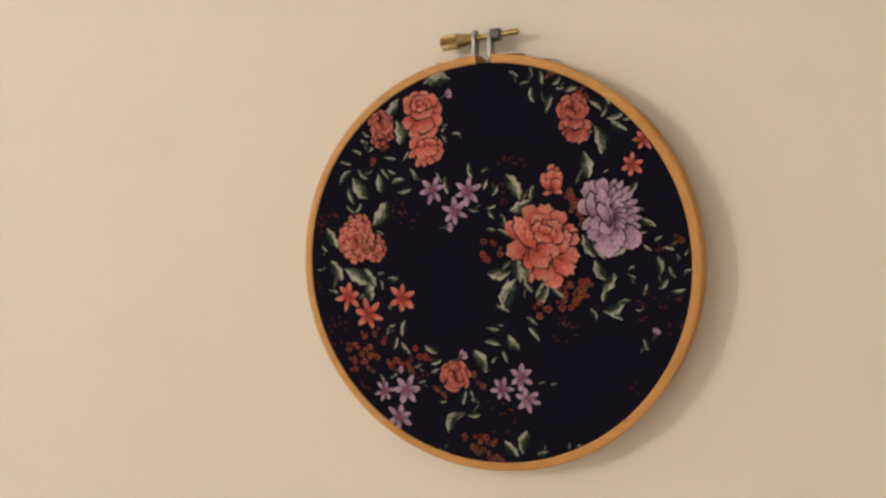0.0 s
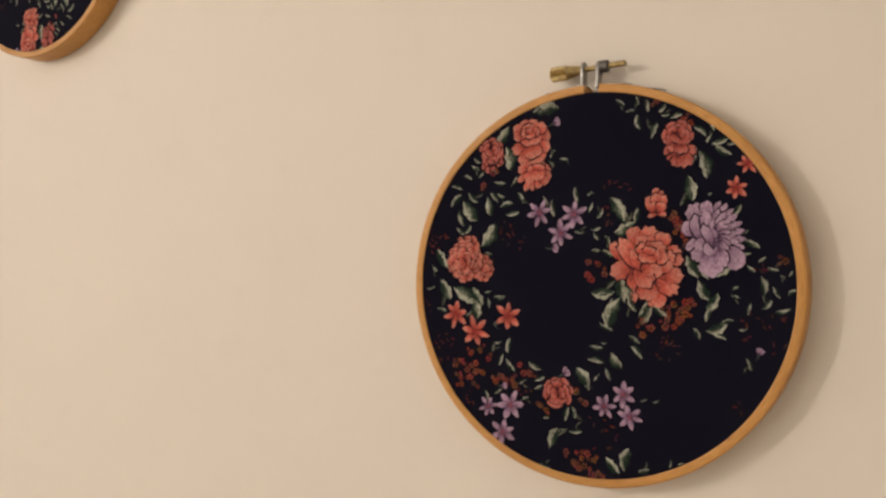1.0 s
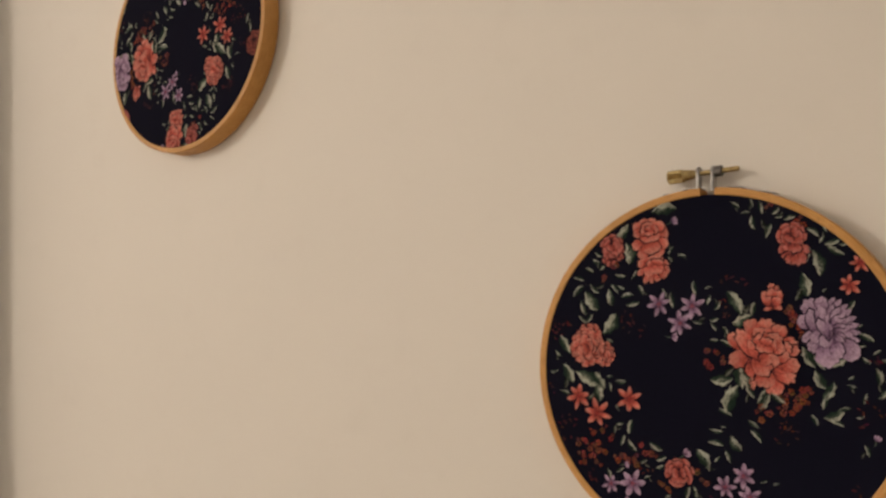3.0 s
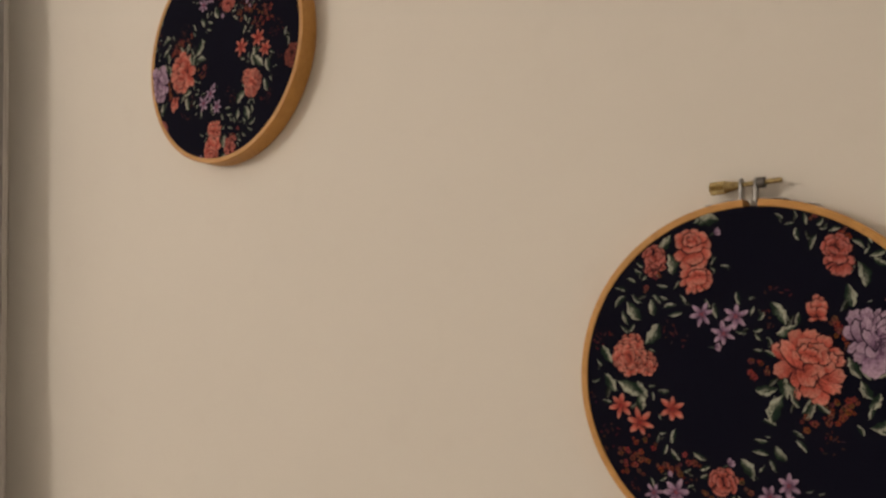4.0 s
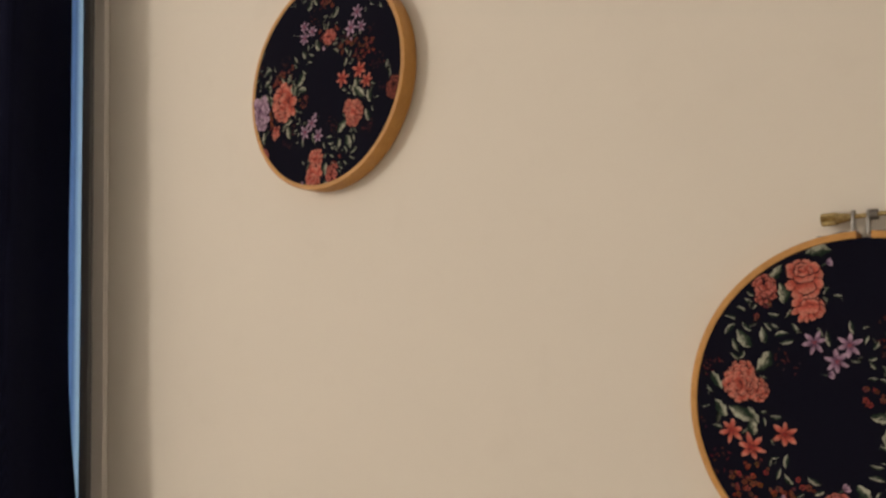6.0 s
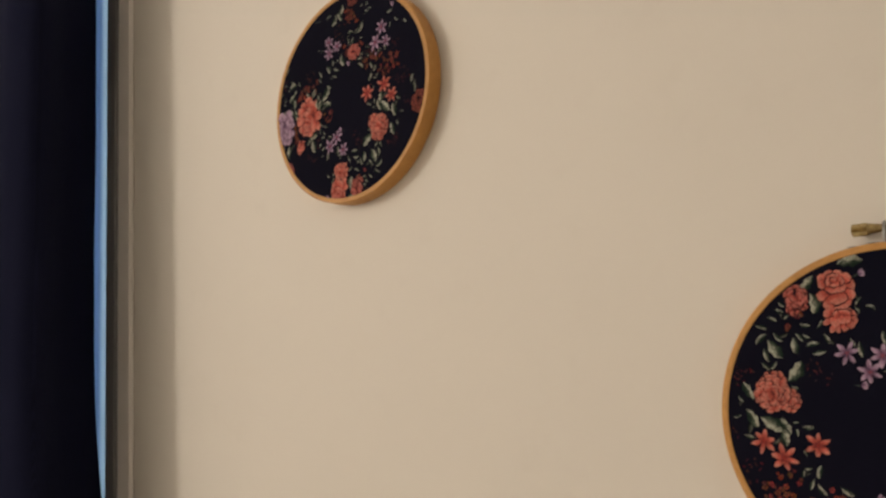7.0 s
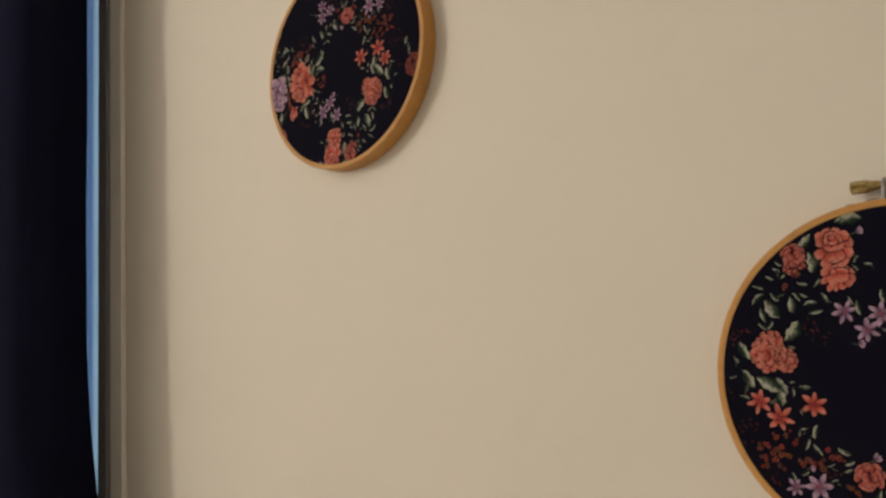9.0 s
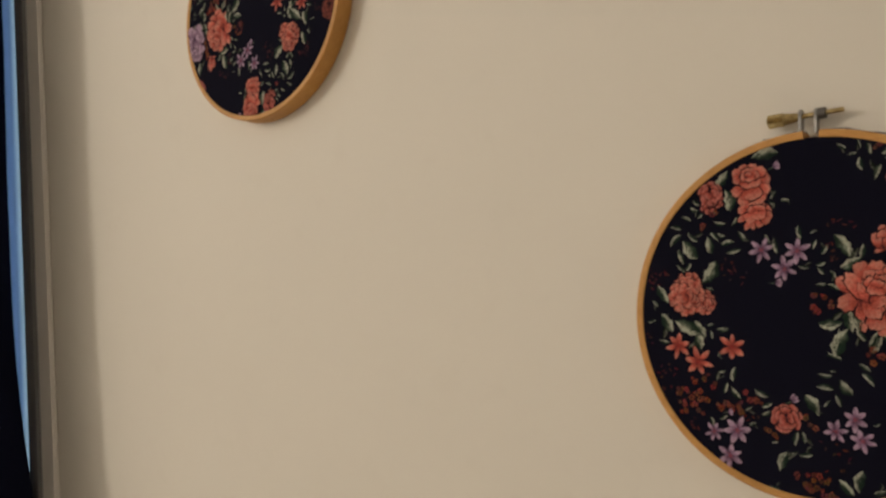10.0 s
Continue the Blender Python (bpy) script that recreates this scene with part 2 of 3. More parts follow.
curtain = tagged(empty("curtain", (-1.4, -0.07, 0.03)), "drawn floor-length navy curtain hanging in folds", "curtain")
bm = curtain_cloth(0.03, 2.66)
bm.transform(curtain.matrix_world.inverted())
cloth = part("cloth", bm, CURTAIN_CLOTH, curtain, smooth=True)
so = cloth.modifiers.new("thickness", "SOLIDIFY")
so.thickness, so.offset = 0.003, 0.0
bm = bmesh.new()
bmesh.ops.create_cone(bm, cap_ends=True, segments=20, radius1=0.012, radius2=0.012, depth=1.7, matrix=pose(-1.42, -0.10, 2.673, 0, 90, 0))
rail = part("curtain_rail", bm, OLD_STEEL, None, smooth=True)
tagged(rail, "dark metal curtain rail above the window", "curtain rail", kind="structure")


# ---- embroidery hoops ----
R_IN, R_OUT, DEPTH, CLOTH_Y = 0.0966, 0.1011, 0.0140, -0.0135


def ring_mesh(r0, r1, y0, y1, a0, a1, n=220, bevel=0.0009):
    """A bent wooden strip from angle a0 to a1 with rounded long edges; u runs along it, v across."""
    prof = [(r0 + bevel, y0), (r1 - bevel, y0), (r1 - bevel * 0.3, y0 + bevel * 0.3), (r1, y0 + bevel), (r1, y1 - bevel), (r1 - bevel, y1), (r0 + bevel, y1), (r0, y1 - bevel), (r0, y0 + bevel), (r0 + bevel * 0.3, y0 + bevel * 0.3)]
    run = [0.0]
    for k in range(len(prof)):
        p, q = prof[k], prof[(k + 1) % len(prof)]
        run.append(run[-1] + math.hypot(p[0] - q[0], p[1] - q[1]))
    bm = bmesh.new()
    uvl = bm.loops.layers.uv.new("UVMap")
    rows = []
    for i in range(n + 1):
        a = a0 + (a1 - a0) * i / n
        w = 1 + 0.0022 * noise.noise((math.cos(a) * 2, math.sin(a) * 2, 3.3))
        rows.append([bm.verts.new((r * w * math.cos(a), y, r * w * math.sin(a))) for r, y in prof])
    m = len(prof)
    for i in range(n):
        for k in range(m):
            f = bm.faces.new((rows[i][k], rows[i + 1][k], rows[i + 1][(k + 1) % m], rows[i][(k + 1) % m]))
            for lp, (ii, kk) in zip(f.loops, ((i, k), (i + 1, k), (i + 1, k + 1), (i, k + 1))):
                lp[uvl].uv = (ii / n * 6.28, run[kk])
    bm.faces.new(rows[0])
    bm.faces.new(rows[n][::-1])
    bmesh.ops.recalc_face_normals(bm, faces=bm.faces)
    return bm


def disc_mesh(r, y, n=160, rings=20):
    bm = bmesh.new()
    mid = bm.verts.new((0, y, 0))
    last = None
    for j in range(1, rings + 1):
        rr = r * j / rings
        cur = [bm.verts.new((rr * math.cos(2 * math.pi * i / n), y + 0.00012 * noise.noise((rr * 60 * math.cos(2 * math.pi * i / n), rr * 60 * math.sin(2 * math.pi * i / n), 0)), rr * math.sin(2 * math.pi * i / n))) for i in range(n)]
        for i in range(n):
            if last:
                bm.faces.new((last[i], cur[i], cur[(i + 1) % n], last[(i + 1) % n]))
            else:
                bm.faces.new((mid, cur[i], cur[(i + 1) % n]))
        last = cur
    bmesh.ops.recalc_face_normals(bm, faces=bm.faces)
    return bm


def lathe(profile, n=28, flutes=0.0):
    """A turned piece along x from (x, radius) pairs."""
    bm = bmesh.new()
    rows = []
    for x, r, fl in profile:
        rows.append([bm.verts.new((x, r * (1 - (fl * flutes if i % 2 else 0)) * math.cos(2 * math.pi * i / n), r * (1 - (fl * flutes if i % 2 else 0)) * math.sin(2 * math.pi * i / n))) for i in range(n)])
    for a, b in zip(rows, rows[1:]):
        for i in range(n):
            bm.faces.new((a[i], a[(i + 1) % n], b[(i + 1) % n], b[i]))
    bm.faces.new(rows[0][::-1])
    bm.faces.new(rows[-1])
    bmesh.ops.recalc_face_normals(bm, faces=bm.faces)
    return bm


def bent_strip(path, half_width, thick, centre_y):
    """A sheet-metal strip of constant width (across y) along an x-z path."""
    bm = bmesh.new()
    rows = []
    for k, (x, z) in enumerate(path):
        p, q = path[max(0, k - 1)], path[min(len(path) - 1, k + 1)]
        d = Vector((q[0] - p[0], q[1] - p[1])).normalized()
        nx, nz = -d.y * thick / 2, d.x * thick / 2
        w = half_width
        rows.append([bm.verts.new(c) for c in ((x + nx, centre_y - w, z + nz), (x + nx, centre_y + w, z + nz), (x - nx, centre_y + w, z - nz), (x - nx, centre_y - w, z - nz))])
    for a, b in zip(rows, rows[1:]):
        for i in range(4):
            bm.faces.new((a[i], a[(i + 1) % 4], b[(i + 1) % 4], b[i]))
    bm.faces.new(rows[0][::-1])
    bm.faces.new(rows[-1])
    bmesh.ops.recalc_face_normals(bm, faces=bm.faces)
    return bm


def eyelet_plate(x, z0, z1, half_width, thick, centre_y):
    """An upright ear of sheet metal with a round top, standing across the screw."""
    bm = bmesh.new()
    outline = [(centre_y - half_width, z0), (centre_y + half_width, z0)]
    top = z1 - half_width
    outline += [(centre_y + half_width * math.cos(a), top + half_width * math.sin(a)) for a in (math.pi * i / 12 for i in range(13))]
    f = bm.faces.new([bm.verts.new((x - thick / 2, y, z)) for y, z in outline])
    r = bmesh.ops.extrude_face_region(bm, geom=[f])
    bmesh.ops.translate(bm, verts=[v for v in r["geom"] if isinstance(v, bmesh.types.BMVert)], vec=(thick, 0, 0))
    bmesh.ops.recalc_face_normals(bm, faces=bm.faces)
    bmesh.ops.bevel(bm, geom=list(bm.edges), offset=0.0004, segments=2, affect="EDGES")
    return bm


def arc(r, a0, a1, n=14):
    return [(r * math.cos(a0 + (a1 - a0) * i / n), r * math.sin(a0 + (a1 - a0) * i / n)) for i in range(n + 1)]


def hoop(place, gap_at, label, squash=1.0, depth=DEPTH):
    """An embroidery hoop flat on the wall; gap_at: the angle of its screw, counted from the right; squash: its height over its width; depth: from its front to the wall."""
    cloth_y = CLOTH_Y + DEPTH - depth
    h = tagged(empty("embroidery_hoop", place), label, "embroidery hoop", "hoops on the wall")
    g = radians(gap_at)
    half = 0.0041 / R_OUT
    oval = Matrix.Diagonal((1, 1, squash, 1))

    def pressed(bm):
        bm.transform(oval)
        return bm
    part("outer_ring", pressed(ring_mesh(R_IN, R_OUT, -depth, -0.0004, g + half, g + 2 * math.pi - half)), WOOD, h, "honey-coloured wooden outer ring", smooth=False)
    part("inner_ring", pressed(ring_mesh(R_IN - 0.0045, R_IN - 0.0006, cloth_y + 0.0012, -0.0006, 0, 2 * math.pi - 0.001)), WOOD, h, "wooden inner ring under the cloth")
    cloth = part("cloth", pressed(disc_mesh(R_IN + 0.0002, cloth_y)), NAVY, h, "navy cotton printed with coral and lilac flowers")
    bm = ring_mesh(R_IN - 0.0005, R_IN + 0.0004, cloth_y - 0.0002, -0.001, g - 0.034, g + 0.034, 24, 0.0002)
    part("cloth_edge", pressed(bm), NAVY, h)
    # screw fitting, built round the top and then turned to the gap
    turn = oval @ pose(0, 0, 0, 0, 90 - gap_at, 0) @ pose(-0.0024, 0, 0)
    cy, zc = -0.0078, R_OUT + 0.0093
    gx = 0.0040

    def fit(name, bm, mat, lab="", smooth=True):
        bm.transform(turn)
        return part(name, bm, mat, h, lab, smooth)
    for sgn, name in ((-1, "bracket"), (1, "bracket")):
        a = math.pi / 2 - sgn * gx / R_OUT
        reach = 0.31 if sgn > 0 else 0.22
        lift = [1 + 0.009 * math.sin(math.pi * i / 20) ** 2 * (1 if i < 20 else 0.3) + 0.032 * max(0.0, i / 28 - 0.74) for i in range(29)]
        strap = [(x * k + 0.0024, z * k) for k, (x, z) in zip(lift, arc(R_OUT + 0.0004, a, a - sgn * reach, 28))]
        bm = bent_strip(strap, 0.0026, 0.0004, cy + 0.0008)
        ear = eyelet_plate(sgn * gx, R_OUT - 0.0010, zc + 0.0037, 0.0031, 0.0016, cy)
        me = bpy.data.meshes.new("ear")
        ear.to_mesh(me)
        ear.free()
        bm.from_mesh(me)
        bpy.data.meshes.remove(me)
        br = fit(name, bm, STEEL, "nickel-plated bracket", False)
        bm = bmesh.new()
        q = a - sgn * reach * 0.42
        bmesh.ops.create_uvsphere(bm, u_segments=14, v_segments=8, radius=0.0017, matrix=pose((R_OUT + 0.0006) * math.cos(q) + 0.0024, cy, (R_OUT + 0.0006) * math.sin(q), 0, 90 - math.degrees(q), 0) @ Matrix.Diagonal((1, 1, 0.5, 1)))
        bm.transform(turn)
        part("rivet", bm, OLD_STEEL, br, smooth=True)
    tilt = pose(0, cy, zc, 0, -3.8, 0)

    def spun(profile, n=28, flutes=0.0):
        bm = lathe(profile, n, flutes)
        bm.transform(tilt)
        return bm
    xs = []
    x = -0.0045
    while x < 0.0174:
        xs += [(x, 0.00150, 0), (x + 0.00025, 0.00128, 0)]
        x += 0.0005
    xs.append((0.0179, 0.0011, 0))
    fit("bolt", spun(xs, 18), BRASS, "threaded brass bolt")
    fit("knob", spun([(-0.0214, 0.0032, 0), (-0.0210, 0.0038, 1), (-0.0131, 0.0038, 1), (-0.0127, 0.0034, 0), (-0.0056, 0.0022, 0), (-0.0051, 0.0019, 0)], 64, 0.09), BRASS, "knurled brass knob", False)
    fit("nut", spun([(0.0047, 0.0028, 0), (0.0050, 0.0031, 0), (0.0086, 0.0031, 0), (0.0089, 0.0028, 0)], 16), OLD_STEEL, "dark steel nut", False)
    return h, cloth


HOOP_1 = (0.0, 0.0, 1.5)
HOOP_2 = (-0.4168, 0.0, 1.8138)
hoop_a, cloth_a = hoop(HOOP_1, 83.0, "wooden embroidery hoop framing navy floral cloth, hung low on the wall", 0.983)
hoop_b, cloth_b = hoop(HOOP_2, 88.0, "wooden embroidery hoop framing upside-down navy floral cloth, hung higher", depth=0.0168)


# ---- the printed flowers ----
CORAL = ((0.773, 0.317, 0.246), (0.672, 0.136, 0.095), (0.313, 0.058, 0.051), (0.03, 0.012, 0.018))
CORAL_DUSK = ((0.665, 0.239, 0.198), (0.522, 0.115, 0.087), (0.257, 0.048, 0.044), (0.025, 0.011, 0.017))
LILAC = ((0.66, 0.475, 0.62), (0.42, 0.27, 0.40), (0.18, 0.095, 0.18), (0.02, 0.012, 0.03))
RUST = ((0.30, 0.085, 0.06), (0.19, 0.048, 0.04), (0.09, 0.024, 0.022), (0.03, 0.012, 0.014))
LEAF_LIGHT, LEAF_MID, LEAF_DARK = (0.60, 0.62, 0.49), (0.115, 0.155, 0.105), (0.016, 0.036, 0.024)
ORANGE, FLECK = (0.38, 0.10, 0.062), (0.125, 0.032, 0.030)
# printed leaves, in millimetres from the first hoop's centre: x, z, direction, length
LEAVES = {}
LEAVES["upper_left"] = [
    (-13.2, 90.3, -1, 14.5), (-38.3, 81.8, 48, 11.4), (-36.7, 69.4, 94, 12.6), (-11.6, 67.4, 50, 5.4), (-6.0, 64.0, -9, 5.3), (-12.8, 62.9, -50, 4.8), (-54.9, 71.5, -44, 4.9), (-56.4, 67.7, -35, 5.9),
    (-62.0, 62.8, -30, 6.6), (-68.9, 58.6, -21, 7.4), (-69.9, 51.5, 38, 9.4), (-59.4, 52.1, -49, 7.9), (-67.5, 41.9, -75, 9.3), (-62.0, 45.3, -59, 13.9), (-50.1, 46.0, -86, 10.3), (-53.6, 63.6, 33, 4.6),
    (-46.0, 64.4, -64, 5.1), (-43.0, 57.7, -17, 7.0), (-47.2, 50.4, -54, 7.1), (-43.0, 50.7, -35, 5.4), (-39.9, 45.2, 6, 7.9), (-37.3, 40.9, 6, 8.5), (-32.3, 47.8, -70, 6.8), (-34.5, 57.1, 49, 6.3),
]
LEAVES["left"] = [
    (-52.4, 30.6, 49, 14.9), (-69.1, 34.9, -48, 6.7), (-64.7, 35.5, 49, 6.0), (-53.7, 21.3, -24, 5.2), (-81.9, 21.4, -63, 12.3), (-87.0, 16.9, -52, 5.5), (-90.8, 6.7, 8, 5.6), (-84.9, -6.0, -18, 6.5),
    (-81.7, 4.7, -63, 12.3), (-69.6, 1.2, -32, 16.7), (-62.2, -0.6, -63, 11.2), (-63.4, -6.8, -92, 11.2), (-56.0, 1.2, -1, 4.5), (-56.2, -4.8, -86, 5.2), (-49.3, -2.0, -5, 7.0),
]
LEAVES["lower_left"] = [
    (-46.2, -27.5, 72, 8.6), (-52.7, -25.1, 5, 4.8), (-55.7, -28.4, 71, 4.9), (-52.0, -34.6, 61, 7.1), (-46.5, -37.5, -58, 8.6), (-32.4, -38.2, -32, 8.7), (-30.5, -45.0, 20, 6.2), (-31.7, -49.4, 16, 5.6),
    (-62.5, -52.6, -74, 5.6), (-55.1, -50.8, 24, 5.5), (-39.6, -55.1, 16, 4.4), (-29.0, -64.4, 8, 3.7), (-25.7, -75.1, 62, 11.6), (-17.6, -63.3, 72, 7.8), (-13.9, -62.6, -81, 6.6), (-13.8, -71.7, -1, 7.1),
    (-7.6, -45.8, -64, 11.8), (-32.1, -88.8, -19, 5.6), (-52.8, -16.5, -63, 4.5), (-40.7, -46.5, 24, 5.0), (-21.6, -71.5, 17, 4.2),
]
LEAVES["middle"] = [
    (-18.2, 44.5, -65, 6.0), (-14.1, 40.3, -86, 9.0), (-0.7, 45.3, 94, 8.2), (-1.5, 26.7, -16, 5.8), (5.7, 38.0, 61, 5.8), (9.9, 34.5, 51, 5.7), (7.3, 27.3, 7, 5.2), (7.1, 23.6, -55, 5.2),
    (12.2, 20.8, -65, 5.1), (5.9, 16.4, -6, 5.2), (12.0, 14.2, -35, 6.8), (18.8, 34.9, -66, 14.5), (28.3, 31.0, 73, 7.7), (21.9, 25.8, 22, 11.1), (7.7, -3.9, 0, 12.0), (17.4, -3.7, -86, 12.9),
    (12.1, -15.0, 62, 16.4), (6.9, -22.2, -23, 8.0), (21.5, -12.0, -55, 7.2), (28.3, -17.1, 53, 10.4), (5.7, 45.2, 30, 3.5),
]
LEAVES["lower_middle"] = [
    (20.9, -28.4, -38, 6.7), (21.6, -34.3, -54, 8.3), (10.8, -37.7, -59, 9.6), (1.3, -30.7, -13, 7.5), (0.4, -37.4, -13, 8.7), (6.2, -44.2, -75, 7.1), (0.3, -45.6, 43, 4.9), (22.5, -56.9, 17, 4.1),
    (28.4, -57.9, 12, 4.1), (3.7, -88.2, -53, 10.3), (11.2, -85.5, 73, 11.9), (19.0, -90.4, 14, 6.1), (31.8, -86.9, 73, 3.8), (72.5, -42.3, -76, 6.2), (37.1, -87.5, 14, 3.7), (-5.2, -50.0, -53, 4.1),
    (5.3, -28.8, -8, 3.4),
]
LEAVES["upper_right"] = [
    (25.9, 86.6, -43, 5.6), (30.6, 81.5, -1, 4.9), (34.4, 86.0, -81, 4.9), (38.4, 82.7, -86, 7.0), (34.2, 75.6, -86, 7.6), (40.9, 70.0, 62, 8.6), (45.6, 80.3, 40, 5.3), (47.1, 76.7, -1, 4.0),
    (52.2, 75.2, 9, 6.3), (62.3, 65.8, -48, 8.2), (66.2, 61.9, 52, 5.1), (70.5, 59.9, 11, 8.0), (71.8, 55.5, -38, 9.0), (75.9, 58.3, 11, 5.0), (62.1, 50.5, -81, 13.8), (58.5, 55.1, 68, 7.7),
    (54.9, 40.4, -86, 12.4), (63.8, 36.3, 22, 3.0), (68.0, 66.6, -67, 4.0),
]
LEAVES["right"] = [
    (74.8, 26.8, 53, 7.4), (77.4, 17.0, 39, 3.7), (79.7, 11.3, -32, 7.8), (76.4, 7.9, -6, 5.4), (52.3, 4.1, -66, 11.9), (65.6, 1.5, 24, 11.1), (83.3, 3.9, 29, 4.4), (78.0, 0.3, -46, 4.9),
    (87.2, -0.7, -16, 5.3), (82.0, -7.6, -86, 8.7), (87.7, -11.1, -67, 6.2), (94.3, -11.9, 25, 4.7), (82.8, -15.8, 40, 6.3), (89.2, -19.3, 6, 7.2), (75.2, -17.7, 69, 6.4), (71.8, -26.0, 6, 4.2),
    (56.4, -7.3, -66, 10.3), (59.3, -13.1, 54, 10.2), (57.4, -18.6, 64, 8.2), (60.1, -24.6, 16, 10.2), (60.4, -28.4, -29, 8.1), (65.4, -22.5, 6, 6.0), (50.7, -27.0, -66, 6.2),
]
LEAVES["right_fine"] = [
    (69.9, -11.5, -25, 4.5), (70.4, -7.8, 25, 3.7), (94.5, -3.4, 55, 3.3), (90.8, -4.7, -47, 2.9),
]
# printed star flowers: x, z, radius, turn
CORAL_STARS = [
    (-45.2, -12.3, 8.9, 20), (-76.4, -9.0, 8.4, 10), (-65.7, -19.1, 9.3, 45), (75.5, 37.4, 6.2, 15), (81.6, 47.7, 5.4, 0),
]
LILAC_STARS = [
    (-21.9, 38.9, 7.6, 5), (-3.4, 35.7, 8.2, 15), (-11.3, 27.1, 7.7, 30), (-61.6, -58.4, 6.2, 10), (-48.6, -58.2, 8.9, 0), (-54.3, -71.8, 8.1, 20), (12.7, -54.2, 7.3, 25), (2.6, -59.8, 6.6, 5), (14.8, -64.9, 7.0, 35),
]
LILAC_BUDS = [
    (-16.7, 20.0, 3.3, 0), (-17.2, -43.1, 3.6, 30), (-9.3, 83.3, 3.3, 10), (77.4, -37.6, 2.7, 60), (-52.1, -48.1, 2.6, 0),
]
# printed orange sprigs: x, z
SPRIGS_LOW = [
    (-69.5, -30.5), (-75.1, -34.5), (-66.9, -35.8), (-72.4, -39.1), (-76.9, -42.7), (-67.5, -40.2), (-59.0, -33.9), (-63.3, -41.0), (-76.7, -46.2), (-69.3, -46.5), (-63.6, -28.8), (-41.2, -37.7),
    (-39.5, -42.1), (-35.8, -42.5), (-53.1, -43.1), (-56.0, -45.9), (-46.2, -44.9), (-45.1, -48.3), (-49.8, -45.3), (-31.3, -58.7), (-25.1, -58.3), (-28.6, -61.0), (-79.4, -36.1), (-70.9, -42.9),
]
SPRIGS_RIGHT = [
    (46.5, 26.6), (48.6, 22.5), (49.6, 19.1), (47.2, 23.5), (50.5, 15.9), (44.7, 27.6), (46.3, 29.7), (41.8, -12.9), (47.2, -12.1), (44.7, -15.8), (48.2, -14.7), (49.9, -11.5),
    (38.7, -17.1), (37.8, -19.9), (40.6, -23.2), (42.8, -20.8), (36.6, -22.9), (29.8, -23.2), (26.1, -19.5), (25.3, -26.1), (46.6, -17.7), (1.5, 11.2), (6.8, 9.6), (0.7, 4.8),
    (9.3, 4.5), (2.5, 2.5),
]
SPRIGS_EDGE = [
    (-19.9, -81.8), (-11.9, -84.9), (-16.3, -86.8), (-10.9, -88.8), (-5.5, -85.8), (-4.0, -92.3), (-13.8, -90.1), (-7.6, -92.9), (43.9, 83.7), (55.0, 72.7), (50.4, 71.0), (92.8, 2.4),
    (-52.8, 57.7), (-46.5, 63.1), (-7.1, -58.1), (-11.4, -52.5), (-8.7, -82.7), (58.2, 70.4),
]
# faint dark-red flecks: x, z, spread, count
FLECKS = [
    (-83.3, 31.3, 7.5, 16), (-39.1, 26.8, 7.6, 9), (19.8, 43.8, 7.3, 8), (81.0, -27.4, 10.9, 18), (-87.5, -24.4, 9.0, 16), (36.7, -33.4, 6.4, 14), (65.7, -64.7, 6.0, 6), (-0.0, -71.9, 9.8, 14), (11.3, 32.4, 5.7, 8),
    (-95.0, -3.1, 4.2, 6), (-39.6, -50.0, 3.8, 4), (-43.0, 33.7, 5.1, 5), (82.8, -0.2, 3.4, 5), (-74.2, -53.0, 6.7, 6),
]
# printed roses and peonies: kind, inks, x, z, half width, half height, turn
FLOWERS = [
    ("cup_rose", CORAL, -23.0, 58.6, 9.4, 7.4, -4), ("double_rose", CORAL, -22.9, 76.2, 9.9, 10.5, 0),
    ("small_rose", CORAL_DUSK, -46.2, 73.0, 7.8, 8.8, 0), ("two_lobed", CORAL, -64.5, 19.2, 13.0, 12.4, 0),
    ("bud", CORAL, 38.2, 35.8, 6.4, 7.2, 0), ("open_rose", CORAL, 30.6, 6.2, 16.8, 19.6, 0),
    ("tall_rose", CORAL_DUSK, 52.1, 61.0, 7.5, 11.6, 0), ("round_rose", CORAL_DUSK, -21.3, -52.4, 8.0, 7.4, 20),
    ("peony", LILAC, 63.6, 16.0, 12.2, 16.2, 4), ("round_rose", RUST, -11.5, -104.0, 7.0, 7.0, 0), ("round_rose", RUST, -110.1, -1.6, 8.0, 10.0, 0),
]
# leaves whose tips lie over a flower
LEAVES_OVER = [(66.0, 1.2, 24, 10.5), (57.0, 1.0, -60, 9.0), (27.0, -14.0, 55, 9.5), (35.0, -15.5, -40, 9.0), (20.0, -6.0, -80, 10.0)]
# what only the second cut of the print shows
LEAVES_BEYOND = [
    (-62.0, -86.0, 20, 7.0), (-72.0, -78.0, -30, 6.5), (-84.0, -75.0, -60, 6.0), (-65.0, -73.0, -80, 5.5), (-85.0, -84.0, -40, 6.0), (-99.0, -22.0, 80, 9.0), (-102.0, -14.0, -70, 9.5), (2.5, -95.0, 80, 11.0),
    (-24.5, -96.0, 30, 5.0), (-31.0, -97.0, 50, 5.0), (-36.0, -92.0, 0, 5.0),
]
STEP = 0.000006


def blend(a, b, k):
    return tuple(p + (q - p) * k for p, q in zip(a, b))


